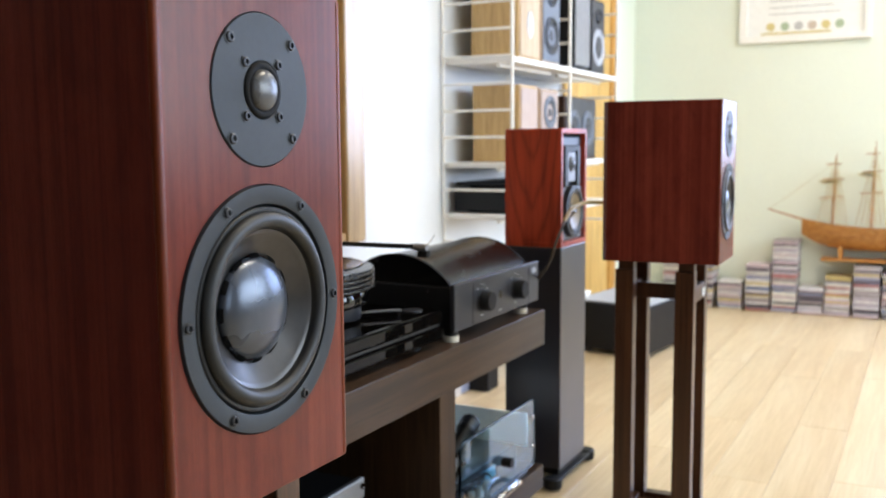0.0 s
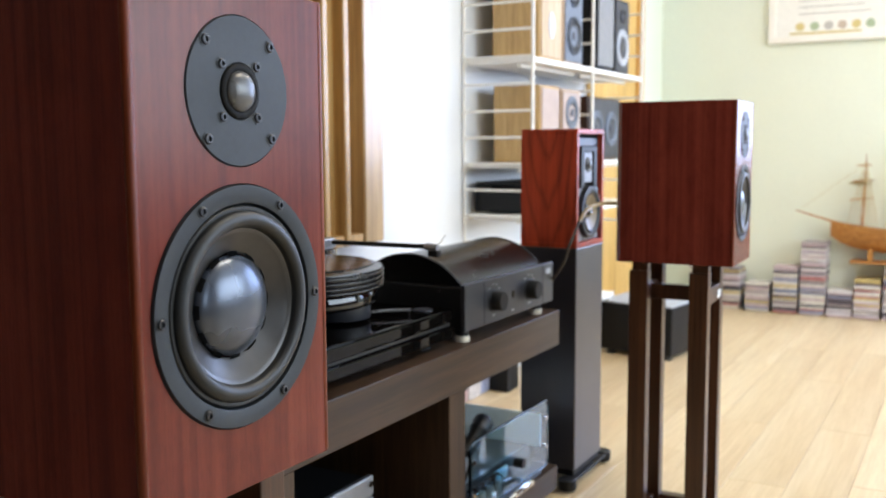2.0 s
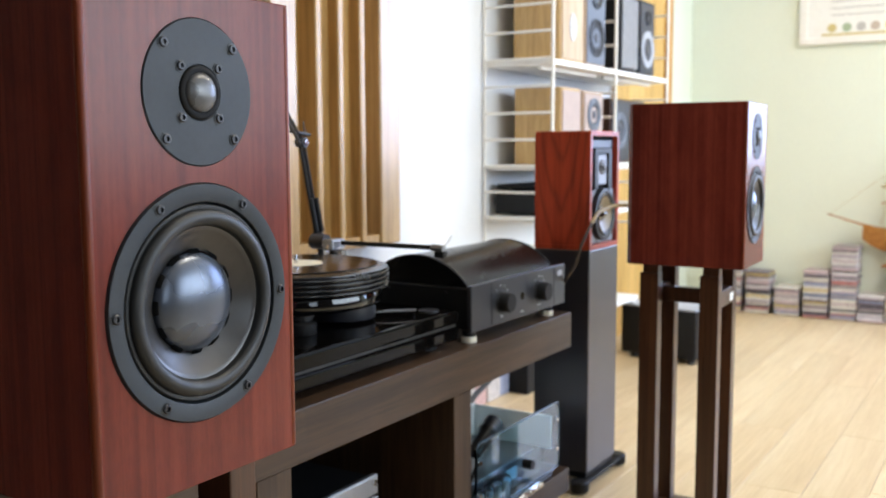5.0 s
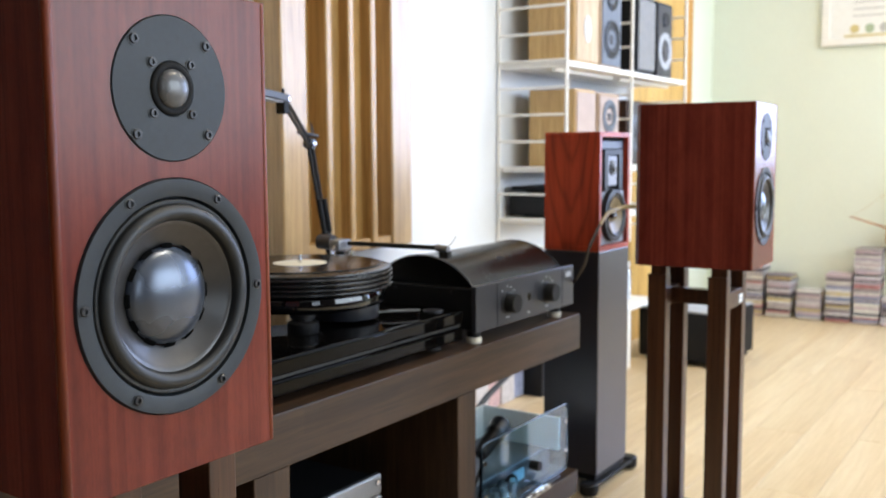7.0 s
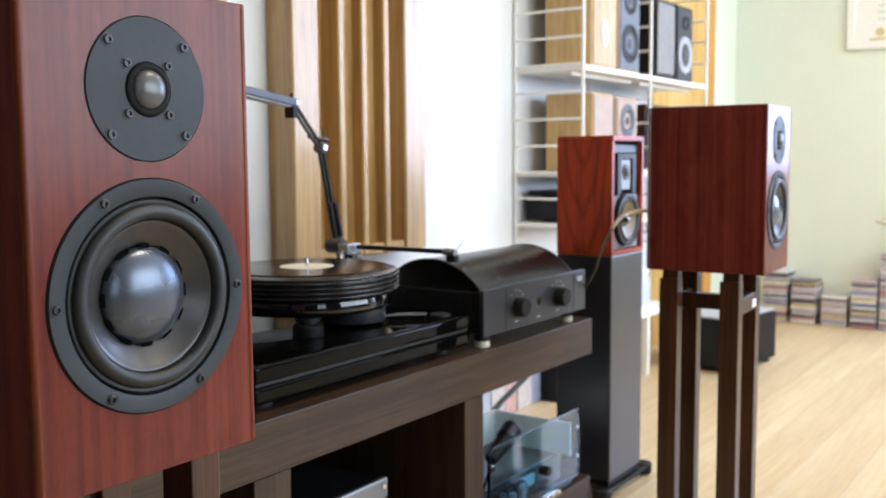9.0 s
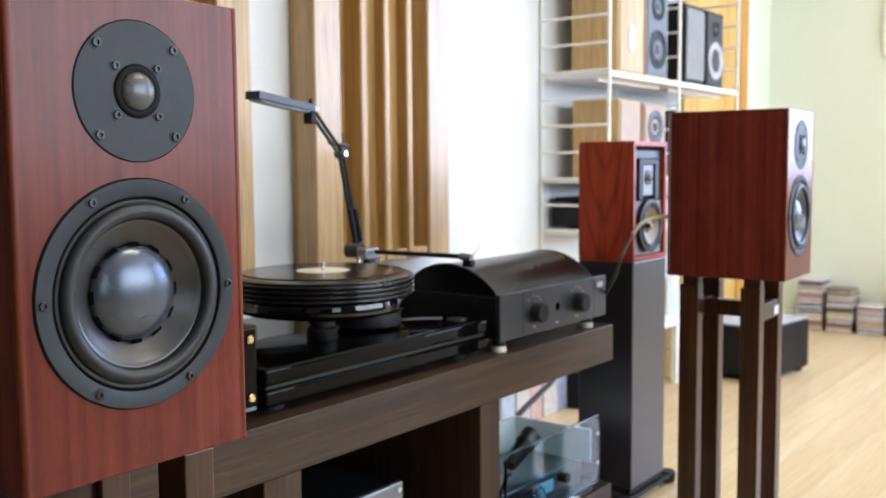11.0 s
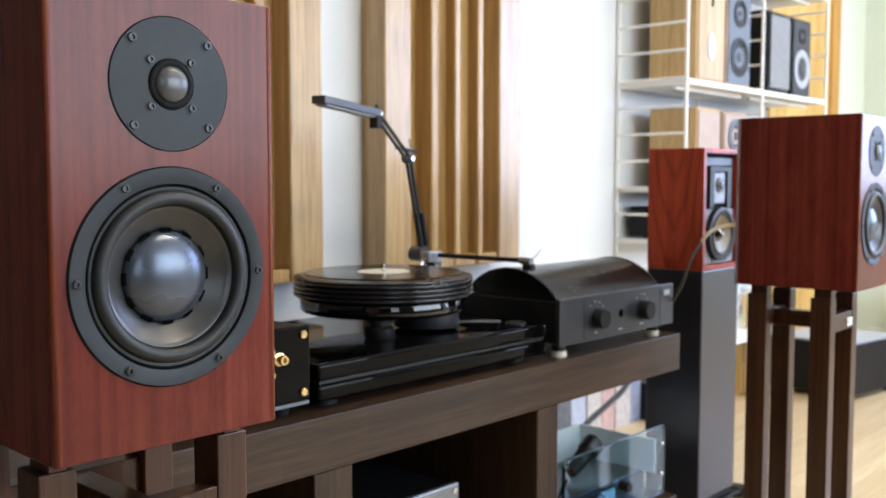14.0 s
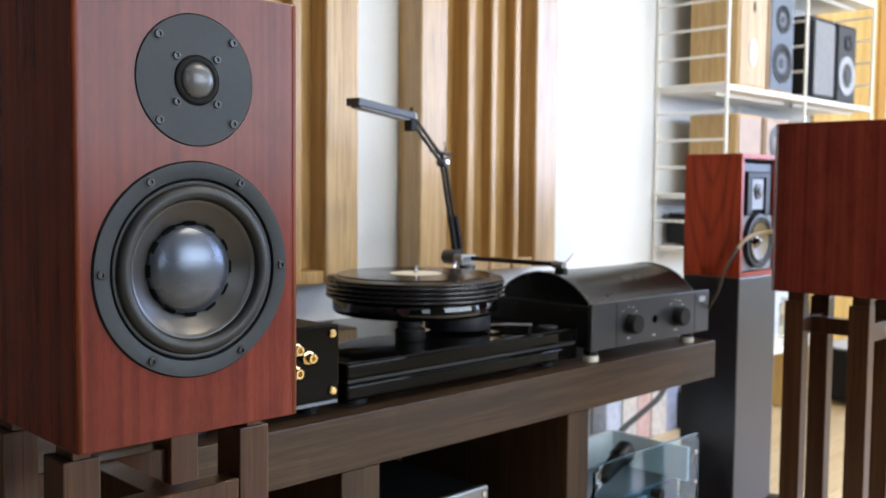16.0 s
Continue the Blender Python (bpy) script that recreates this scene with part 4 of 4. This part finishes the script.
for x in (0.73, 0.95):
    for y in (0.53, 0.80):
        part("foot", lathe([(0, 0.0), (0.018, 0.0), (0.018, 0.0115), (0, 0.0115)], 20, Matrix.Translation((x, y, 0.0882))), BLACK_SATIN, cdp, "", True)

va = thing("valve_amplifier", (0, 0, 0), "valve amplifier behind a tilted blue glass guard", "amplifier")
vx0, vx1 = 1.215, 1.61
part("chassis", box(vx0 + 0.01, vx1 - 0.02, 0.43, 0.74, 0.096, 0.158, 0.004, 2), BLACK_METAL, va, "dark steel chassis")
part("side_panel", box(1.575, 1.583, 0.3985, 0.60, 0.1585, 0.237, 0.001, 1), ACRYLIC, va, "frosted acrylic side panel")
part("back_panel", box(vx0 + 0.02, 1.583, 0.6005, 0.609, 0.1585, 0.237, 0.001, 1), ACRYLIC, va, "frosted acrylic back panel")
gl = bmesh.new()
bmesh.ops.create_cube(gl, size=1.0, matrix=pose((vx0 + vx1) / 2, 0.392, 0.188) @ Matrix.Diagonal((vx1 - vx0, 0.006, 0.158, 1)))
ve = [e for e in gl.edges if abs((e.verts[0].co - e.verts[1].co).y) > 0.004]
bmesh.ops.bevel(gl, geom=ve, offset=0.012, segments=5, affect="EDGES")
part("glass_guard", gl, BLUE_GLASS, va, "blue tinted glass plate with rounded corners")
rim_pts = []
for cx, cz, a0 in ((vx1 - 0.012, 0.255, 0), (vx0 + 0.012, 0.255, 90), (vx0 + 0.012, 0.121, 180), (vx1 - 0.012, 0.121, 270)):
    rim_pts += [(cx + 0.012 * math.cos(radians(a0 + q)), 0.3888, cz + 0.012 * math.sin(radians(a0 + q))) for q in (0, 30, 60, 90)]
part("glass_edge", tube(rim_pts + rim_pts[:1], 0.0016, 6, steps=1), plain("dark_teal_glass_edge", (0.03, 0.06, 0.08), 0.2), va, "dark polished edge of the glass plate", True)
for x, z in ((vx1 - 0.012, 0.225), (vx1 - 0.012, 0.155), (vx0 + 0.012, 0.225), (vx0 + 0.012, 0.155)):
    part("glass_bolt", lathe([(0.005, 0.0), (0.005, 0.003), (0, 0.003)], 14, facing(x, 0.389, z)), CHROME, va, "", True)
    part("standoff", rod((x, 0.396, z), (x, 0.432, 0.12), 0.003, 8), STEEL, va)
part("top_plate", box(vx0 + 0.010, 1.5745, 0.431, 0.600, 0.1582, 0.1606, 0.001, 1), SILVER, va, "silver chassis top plate")
part("valve_tray", box(vx0 + 0.010, vx1 - 0.020, 0.3965, 0.4295, 0.0884, 0.0956, 0.001, 1), BLACK_METAL, va)
for i in range(4):
    x = 1.262 + i * 0.038
    v = part("valve", lathe([(0.0125, 0.097), (0.0130, 0.112), (0.0130, 0.140), (0.010, 0.151), (0.004, 0.156), (0, 0.156)], 20, Matrix.Translation((x, 0.4120, 0))), VALVE_GLASS, va, "small clear glass valve", True)
    part("valve_anode", box(x - 0.006, x + 0.006, 0.408, 0.416, 0.105, 0.138, 0.001, 1), GREY_LIGHT, v)
    part("valve_base", lathe([(0.014, 0.0958), (0.014, 0.103), (0.0128, 0.105)], 20, Matrix.Translation((x, 0.4120, 0))), SILVER, v, "", True)
part("knob", lathe([(0.0, 0.0), (0.011, 0.0), (0.011, 0.022), (0, 0.022)], 20, facing(1.425, 0.388, 0.168)), BLACK_SATIN, va, "black rubber knob", True)
part("badge_plate", box(1.385, 1.455, 0.424, 0.4295, 0.122, 0.148, 0.002, 1), plain("pale_blue_badge", (0.35, 0.62, 0.78), 0.3), va)
part("handle", tube([(1.36, 0.376, 0.100), (1.40, 0.366, 0.112), (1.46, 0.366, 0.112), (1.49, 0.376, 0.100)], 0.007, 10), CHROME, va, "", True)
mic = thing("microphone", (0, 0, 0), "black handheld microphone lying on the valve amplifier", "microphone")
MA, MB = Vector((1.375, 0.490, 0.186)), Vector((1.478, 0.490, 0.236))
mq = Matrix.Translation(MA) @ (MB - MA).to_track_quat("Z", "Y").to_matrix().to_4x4()
ML = (MB - MA).length
part("body", lathe([(0.0, 0.0), (0.013, 0.0), (0.015, 0.01), (0.018, ML - 0.05), (0.0215, ML - 0.042)], 24, mq), BLACK_SATIN, mic, "", True)
part("ring", lathe([(0.0217, ML - 0.043), (0.0230, ML - 0.040), (0.0230, ML - 0.034), (0.0215, ML - 0.031)], 24, mq), STEEL, mic, "dark steel ring", True)
part("head", lathe([(0.0218, ML - 0.032), (0.0245, ML - 0.018), (0.0235, ML - 0.006), (0.015, ML + 0.003), (0, ML + 0.005)], 24, mq), BLACK_METAL, mic, "", True)
for x, y in ((1.25, 0.46), (1.56, 0.46), (1.25, 0.70), (1.56, 0.70)):
    part("foot", lathe([(0, 0.0), (0.014, 0.0), (0.014, 0.0076), (0, 0.0076)], 16, Matrix.Translation((x, y, 0.0882))), BLACK_SATIN, va, "", True)
pc = part("power_cable", tube([(1.45, 0.615, 0.11), (1.62, 0.68, 0.10), (1.80, 0.78, 0.105), (1.914, 0.80, 0.146), (2.003, 0.80, 0.176), (2.103, 0.80, 0.216), (2.20, 0.84, 0.27), (2.28, 0.94, 0.36)], 0.0085, 10), CABLE_BLACK, None, "", True)
tagged(pc, "thick black power cable behind the rack", "cable")

# ---- white wall shelf ----
SX0, SXM, SX1, SY0, SY1 = 2.452, 3.004, 3.600, 0.806, 1.066
shelf = thing("wall_shelf", (0, 0, 0), "white ladder wall shelf holding loudspeakers", "shelf")
for x in (SX0, SXM, SX1):
    lad = part("ladder", rod((x, SY0, 0.52), (x, SY0, 2.2), 0.006, 10), WHITE_METAL, shelf, "white steel ladder frame", True)
    part("rear_rail", rod((x, SY1 - 0.006, 0.52), (x, SY1 - 0.006, 2.2), 0.005, 8), WHITE_METAL, lad, "", True)
    z = 0.539
    while z < 2.2:
        part("rung", rod((x, SY0, z), (x, SY1 - 0.006, z), 0.0045, 8), WHITE_METAL, lad, "", True)
        z += 0.0885
for z in (0.625, 0.800, 1.148, 1.560):
    for a, b in ((SX0 + 0.007, SXM - 0.007), (SXM + 0.007, SX1 - 0.007)):
        board = part("shelf_board", box(a, b, SY0 - 0.004, SY1 - 0.014, z - 0.010, z + 0.008, 0.002, 1), WHITE_BOARD, shelf)
        part("support_lip", box(a + 0.03, b - 0.03, SY0 + 0.060, SY0 + 0.072, z - 0.022, z - 0.0104, 0.001, 1), WHITE_BOARD, board)


def shelf_speaker(x0, x1, y0, y1, z, h, wood_mat, front_mat, label, drivers, grille=None):
    s = thing("shelf_speaker", (x0, y0, z), label, "loudspeaker", "loudspeakers on the wall shelf")
    w, d = x1 - x0, y1 - y0
    part("cabinet", box(0, w, 0.004, d, 0, h, 0.002, 1), wood_mat, s)
    part("baffle", box(0.010, w - 0.010, 0.0, 0.0036, 0.010, h - 0.010), front_mat, s)
    for cx, cz, r in drivers:
        dr = part("driver", lathe([(r, 0.0), (r, 0.004), (r * 0.88, 0.005), (r * 0.82, 0.002), (r * 0.7, 0.005), (r * 0.62, 0.001), (r * 0.3, -0.004)], 32, facing(cx * w, 0.0, cz * h)), MID_GREY if h < 0.26 else GREY_LIGHT if 0.29 < h < 0.31 and r > 0.05 else RUBBER, s, "", True)
        part("cone", lathe([(r * 0.62, 0.001), (r * 0.32, -0.004), (r * 0.25, 0.001), (0, 0.003)], 32, facing(cx * w, -0.0015, cz * h)), DULL_CONE if h > 0.31 or h < 0.29 else CONE, dr, "", True)
    if h > 0.36:
        part("port_slot", lathe([(0, 0.0), (0.011, 0.0), (0.011, 0.0012), (0, 0.0012)], 20, facing(w * 0.5, -0.0002, h * 0.72) @ Matrix.Diagonal((0.7, 1.6, 1, 1))), SLOT_BLACK, s, "dark oval port")
    if grille:
        part("grille", box(0.020, w - 0.020, -0.010, -0.0005, 0.016, h - 0.016, 0.003, 1), grille, s)
    return s


shelf_speaker(2.545, 2.742, 0.820, 0.998, 1.157, 0.37, OAK, PALE_OAK, "light oak cased loudspeaker with pale blank front", [])
part("label_sheet", lathe([(0, 0.0), (0.042, 0.0), (0.042, 0.0015), (0, 0.0015)], 24, facing(2.64, 0.8192, 1.275) @ Matrix.Diagonal((0.68, 1.12, 1, 1))), BADGE_WHITE)
part("label_print", box(2.622, 2.658, 0.8166, 0.8175, 1.272, 1.278), PRINT, bpy.data.objects["label_sheet"])
tagged(bpy.data.objects["label_sheet"], "white oval paper label on the pale cabinet front", "label")
shelf_speaker(2.755, 2.940, 0.820, 0.998, 1.157, 0.34, BEECH, MID_GREY, "pale cabinet loudspeaker with grey two-driver front", [(0.5, 0.74, 0.048), (0.5, 0.30, 0.068)])
shelf_speaker(3.080, 3.285, 0.825, 1.03, 1.157, 0.30, BLACK_SATIN, BLACK_SATIN, "black framed loudspeaker with a grey front panel", [], SMOKE_PANEL)
shelf_speaker(3.310, 3.490, 0.825, 1.03, 1.157, 0.30, BLACK_SATIN, BLACK_METAL, "black loudspeaker with a silver-ringed woofer", [(0.5, 0.78, 0.030), (0.5, 0.36, 0.074)], None)
shelf_speaker(2.554, 2.723, 0.820, 0.998, 0.809, 0.262, OAK, PALE_PINK, "light oak loudspeaker with pale grooved front", [])
shelf_speaker(2.741, 2.927, 0.820, 0.998, 0.809, 0.258, BEECH, PALE_PINK, "small pale wooden loudspeaker with grey driver", [(0.5, 0.68, 0.060), (0.5, 0.22, 0.05)])
shelf_speaker(3.030, 3.40, 0.83, 1.02, 0.809, 0.245, WALNUT, BLACK_METAL, "dark walnut cased loudspeaker lying on its side", [(0.25, 0.5, 0.07), (0.7, 0.5, 0.07)])
for x0, x1, z, h, nm, lab, m_ in ((2.50, 2.93, 0.634, 0.085, "tape_deck", "black hi-fi separate on the wall shelf", BLACK_SATIN), (2.51, 2.95, 0.7195, 0.022, "tuner", "slim black hi-fi separate on another unit", BLACK_SATIN)):
    u = thing(nm, (x0, 0.82, z), lab, "audio unit", "hi-fi separates on the shelf")
    part("case", box(0, x1 - x0, 0.006, 0.225, 0.006, h, 0.003, 1), m_, u)
    part("front_panel", box(0.002, x1 - x0 - 0.002, 0, 0.0056, 0.008, h - 0.002, 0.001, 1), BLACK_METAL, u)
    for i in range(3):
        part("button", box(0.08 + i * 0.09, 0.13 + i * 0.09, -0.004, -0.0002, h * 0.4, h * 0.6, 0.001, 1), SILVER, u)
    for x in (0.03, x1 - x0 - 0.05):
        part("foot", box(x, x + 0.02, 0.03, 0.18, 0.0002, 0.0058), RUBBER, u)

# ---- subwoofer and low white table in the corner ----
sub = thing("subwoofer", (3.27, 0.56, 0), "low black subwoofer cabinet on the oak floor", "subwoofer", rz=-8)
part("cabinet", box(0, 0.39, 0, 0.33, 0.018, 0.215, 0.006, 2), BLACK_SATIN, sub)
part("top_panel", box(0.004, 0.386, 0.004, 0.326, 0.2152, 0.223, 0.002, 1), GREY_LIGHT, sub)
for x in (0.03, 0.355):
    for y in (0.03, 0.28):
        part("foot", lathe([(0, 0.0), (0.018, 0.0), (0.016, 0.0178), (0, 0.0178)], 16, Matrix.Translation((x, y, 0))), RUBBER, sub, "", True)
tab = thing("side_table", (2.672, 0.835, 0), "low white side table below the wall shelf", "table")
part("tabletop", box(0, 0.70, 0, 0.22, 0.235, 0.255, 0.003, 2), WHITE_BOARD, tab)
for x in (0.008, 0.427, 0.667):
    for y in (0.008, 0.187):
        part("leg", box(x, x + 0.025, y, y + 0.025, 0, 0.2348, 0.002, 1), WHITE_BOARD, tab)
jar = thing("glass_jar", (3.215, 0.93, 0.2552), "clear glass jar with white lid on the table", "jar")
part("jar", lathe([(0, 0.0002), (0.04, 0.0002), (0.045, 0.01), (0.045, 0.12), (0.035, 0.14)], 28), CLEAR_GLASS, jar, "", True)
part("lid", lathe([(0, 0.136), (0.039, 0.136), (0.039, 0.158), (0, 0.158)], 28), WHITE_PLASTIC, jar, "", True)
dru = thing("drawer_unit", (3.130, 0.905, 0), "small pale wooden drawer unit under the white table", "drawers")
part("body", box(0, 0.155, 0.012, 0.145, 0.0005, 0.232, 0.002, 1), YELLOW_WOOD, dru)
for z0, z1 in ((0.006, 0.118), (0.122, 0.228)):
    df = part("drawer_front", box(0.003, 0.152, 0.0, 0.0118, z0, z1, 0.002, 2), PALE_PINE, dru)
    part("knob", lathe([(0.004, 0.0), (0.004, 0.006), (0.008, 0.010), (0.006, 0.014), (0, 0.015)], 16, facing(0.0775, 0.0, (z0 + z1) / 2)), WALNUT, df, "", True)
srnd = random.Random(11)
x = 2.12
for i in range(5):
    wdt = srnd.uniform(0.070, 0.096)
    hgt = srnd.uniform(0.27, 0.31)
    bk = part("book", box(0, wdt, 0, 0.055, 0, hgt, 0.003, 2), SLEEVES)
    bk.matrix_world = pose(x, 0.995 + srnd.uniform(0, 0.012), 0.0005)
    tagged(bk, "thick pastel-backed book standing against the wall", "book", "books by the wall")
    x += wdt + 0.0025
blk = part("storage_box", box(2.53, 2.62, 0.93, 1.06, 0.0005, 0.13, 0.004, 2), BLACK_SATIN)
tagged(blk, "small black box on the floor by the wall", "box")

# ---- compact disc stacks along the end wall ----
CASE = box(0, 0.142, 0, 0.119, 0, 0.0098, 0.0006, 1)
case_mesh = bpy.data.meshes.new("cd_case")
CASE.to_mesh(case_mesh)
CASE.free()
case_mesh.materials.append(CD_SPINES)
rnd = random.Random(4)
STACKS = [(0.862, 25), (0.718, 21), (0.568, 14), (0.428, 23), (0.296, 36), (0.168, 13), (0.040, 19), (-0.092, 25), (-0.224, 22), (-0.360, 25), (-0.496, 18), (-0.630, 22)]
for y, count in STACKS:
    s = thing("cd_stack", (4.655, y - 0.127, 0), "stack of %s compact disc cases against the wall" % ("many" if count > 25 else "some"), "cd stack", "compact disc stacks")
    for i in range(count):
        c = new("cd_case", case_mesh)
        c.parent = s
        c.matrix_basis = pose(rnd.uniform(-0.004, 0.006), rnd.uniform(-0.003, 0.003), 0.0003 + i * 0.0104, 0, 0, rnd.uniform(-2.5, 2.5))

# ---- framed certificate ----
pic = thing("picture_frame", (ROOM_X1, 0.0, 0.0), "white framed certificate with coloured seals", "picture")
py0, py1, pz0, pz1 = -0.13, 0.505, 1.385, 1.86
fr = box(-0.026, -0.002, py0, py1, pz0, pz0 + 0.035, 0.003, 1)
box(-0.026, -0.002, py0, py1, pz1 - 0.035, pz1, 0.003, 1, bm=fr)
box(-0.0255, -0.002, py0, py0 + 0.035, pz0 + 0.0352, pz1 - 0.0352, bm=fr)
box(-0.0255, -0.002, py1 - 0.035, py1, pz0 + 0.0352, pz1 - 0.0352, bm=fr)
part("frame", fr, WHITE_BOARD, pic, "cream-white picture frame")
sh = part("certificate", box(-0.010, -0.004, py0 + 0.0352, py1 - 0.0352, pz0 + 0.0352, pz1 - 0.0352), PAPER, pic, "white printed certificate")
part("gold_strip", box(-0.0108, -0.0101, 0.06, 0.40, pz0 + 0.040, pz0 + 0.052), GOLD_DOT, sh)
for i, (y, m_) in enumerate(((0.352, GOLD_DOT), (0.282, GREEN_DOT), (0.215, PRINT), (0.150, BROWN_DOT), (0.085, GOLD_DOT), (0.02, GREEN_DOT))):
    part("seal", lathe([(0.022, 0.0), (0.022, 0.0012), (0, 0.0012)], 20, Matrix.Translation((-0.0101, y, pz0 + 0.080)) @ pose(0, 0, 0, 0, -90, 0)), m_, sh)
for i in range(7):
    part("text_bar", box(-0.0108, -0.0101, 0.02 + 0.03 * (i % 2), 0.36, pz0 + 0.14 + i * 0.034, pz0 + 0.146 + i * 0.034), PRINT, sh)

# ---- model sailing ship on the stacks ----
ship = thing("model_ship", (4.72, -0.20, 0.275), "wooden model sailing ship with masts on a stand", "model ship")
hull = bmesh.new()
secs = []
NS = 17
for i in range(NS):
    u = i / (NS - 1)
    y = 0.36 - u * 0.74
    wid = 0.062 * (1 - abs(2 * u - 1.05) ** 3.2) if abs(2 * u - 1.05) < 1 else 0.002
    wid = max(wid, 0.004)
    keel = 0.055 + 0.075 * abs(2 * u - 1) ** 4
    deck = 0.165 + 0.045 * (2 * u - 1) ** 2 + (0.04 if u > 0.78 else 0)
    secs.append([hull.verts.new((x * wid, y, keel + (deck - keel) * v)) for x, v in ((-1.0, 1.0), (-1.05, 0.75), (-0.9, 0.45), (-0.5, 0.15), (0, 0), (0.5, 0.15), (0.9, 0.45), (1.05, 0.75), (1.0, 1.0))])
for a, b in zip(secs, secs[1:]):
    for k in range(8):
        hull.faces.new((a[k], a[k + 1], b[k + 1], b[k]))
    hull.faces.new((a[8], a[0], b[0], b[8]))
hull.faces.new(secs[0])
hull.faces.new(secs[-1][::-1])
bmesh.ops.recalc_face_normals(hull, faces=hull.faces[:])
part("hull", hull, SHIP_WOOD, ship, "varnished wooden hull", True)
for k in range(3):
    part("wale", tube([(-0.064 * (1 - abs(2 * u - 1.05) ** 3.2) - 0.002, 0.36 - u * 0.74, 0.125 + 0.022 * k + 0.045 * (2 * u - 1) ** 2) for u in (0.12, 0.3, 0.5, 0.7, 0.85)], 0.0028, 6), SHIP_WOOD, ship)
for y, h in ((0.215, 0.54), (0.035, 0.60), (-0.19, 0.50)):
    m_ = part("mast", rod((0, y, 0.16), (0, y - 0.01, h), 0.006, 10, None, 0.002), SHIP_WOOD, ship)
    for q, wl in ((0.42, 0.10), (0.66, 0.08), (0.86, 0.055)):
        zz = 0.16 + (h - 0.16) * q
        part("yard", rod((-wl, y + wl * 0.5, zz), (wl, y - wl * 0.5, zz), 0.003, 6), SHIP_WOOD, m_)
    for q0, q1, wl in ((0.60, 0.66, 0.07),):
        sb = bmesh.new()
        za, zb = 0.16 + (h - 0.16) * q0, 0.16 + (h - 0.16) * q1
        g = [[sb.verts.new((wl * sx, y - wl * 0.5 * sx + 0.03 * math.sin(math.pi * v), za + (zb - za) * v)) for sx in (-1, -0.5, 0, 0.5, 1)] for v in (0, 0.25, 0.5, 0.75, 1)]
        for r0, r1 in zip(g, g[1:]):
            for c0 in range(4):
                sb.faces.new((r0[c0], r0[c0 + 1], r1[c0 + 1], r1[c0]))
        bmesh.ops.solidify(sb, geom=sb.faces[:], thickness=0.0012)
        part("sail", sb, SAIL, m_, "", True)
    for sx in (-1, 1):
        for dy in (-0.07, -0.045, -0.02, 0.02, 0.045, 0.07):
            part("rigging", rod((sx * 0.055, y + dy, 0.18), (0, y - 0.008, h * (0.75 + abs(dy) * 3)), 0.0012, 4), CABLE_GOLD, m_)
part("bowsprit", rod((0, 0.33, 0.195), (0, 0.53, 0.255), 0.006, 10, None, 0.003), SHIP_WOOD, ship)
part("jib_line", rod((0, 0.52, 0.252), (0, 0.205, 0.50), 0.0008, 4), CABLE_GOLD, ship)
for y in (0.17, -0.15):
    part("cradle", box(-0.05, 0.05, y - 0.01, y + 0.01, 0.012, 0.075, 0.002, 1), SHIP_WOOD, ship)
part("stand_board", box(-0.06, 0.06, -0.26, 0.26, 0.0005, 0.012, 0.002, 1), SHIP_WOOD, ship)

# ---- floor planks ----
floor_ob = bpy.data.objects["floor"]
PW, PL = 0.145, 1.22
plank = box(0, PL - 0.0012, 0, PW - 0.0012, -0.0038, 0.0, 0.0007, 1)
plank_mesh = bpy.data.meshes.new("plank")
plank.to_mesh(plank_mesh)
plank.free()
plank_mesh.materials.append(FLOOR)
prng = random.Random(7)
row, y = 0, ROOM_Y1 - PW
while y > -2.2:
    x = 0.2 - prng.uniform(0, PL)
    while x < ROOM_X1 - 0.3:
        if x + PL > ROOM_X1:
            break
        p = new("plank", plank_mesh)
        p.parent = floor_ob
        p.matrix_basis = pose(x, y, 0)
        x += PL
    y -= PW
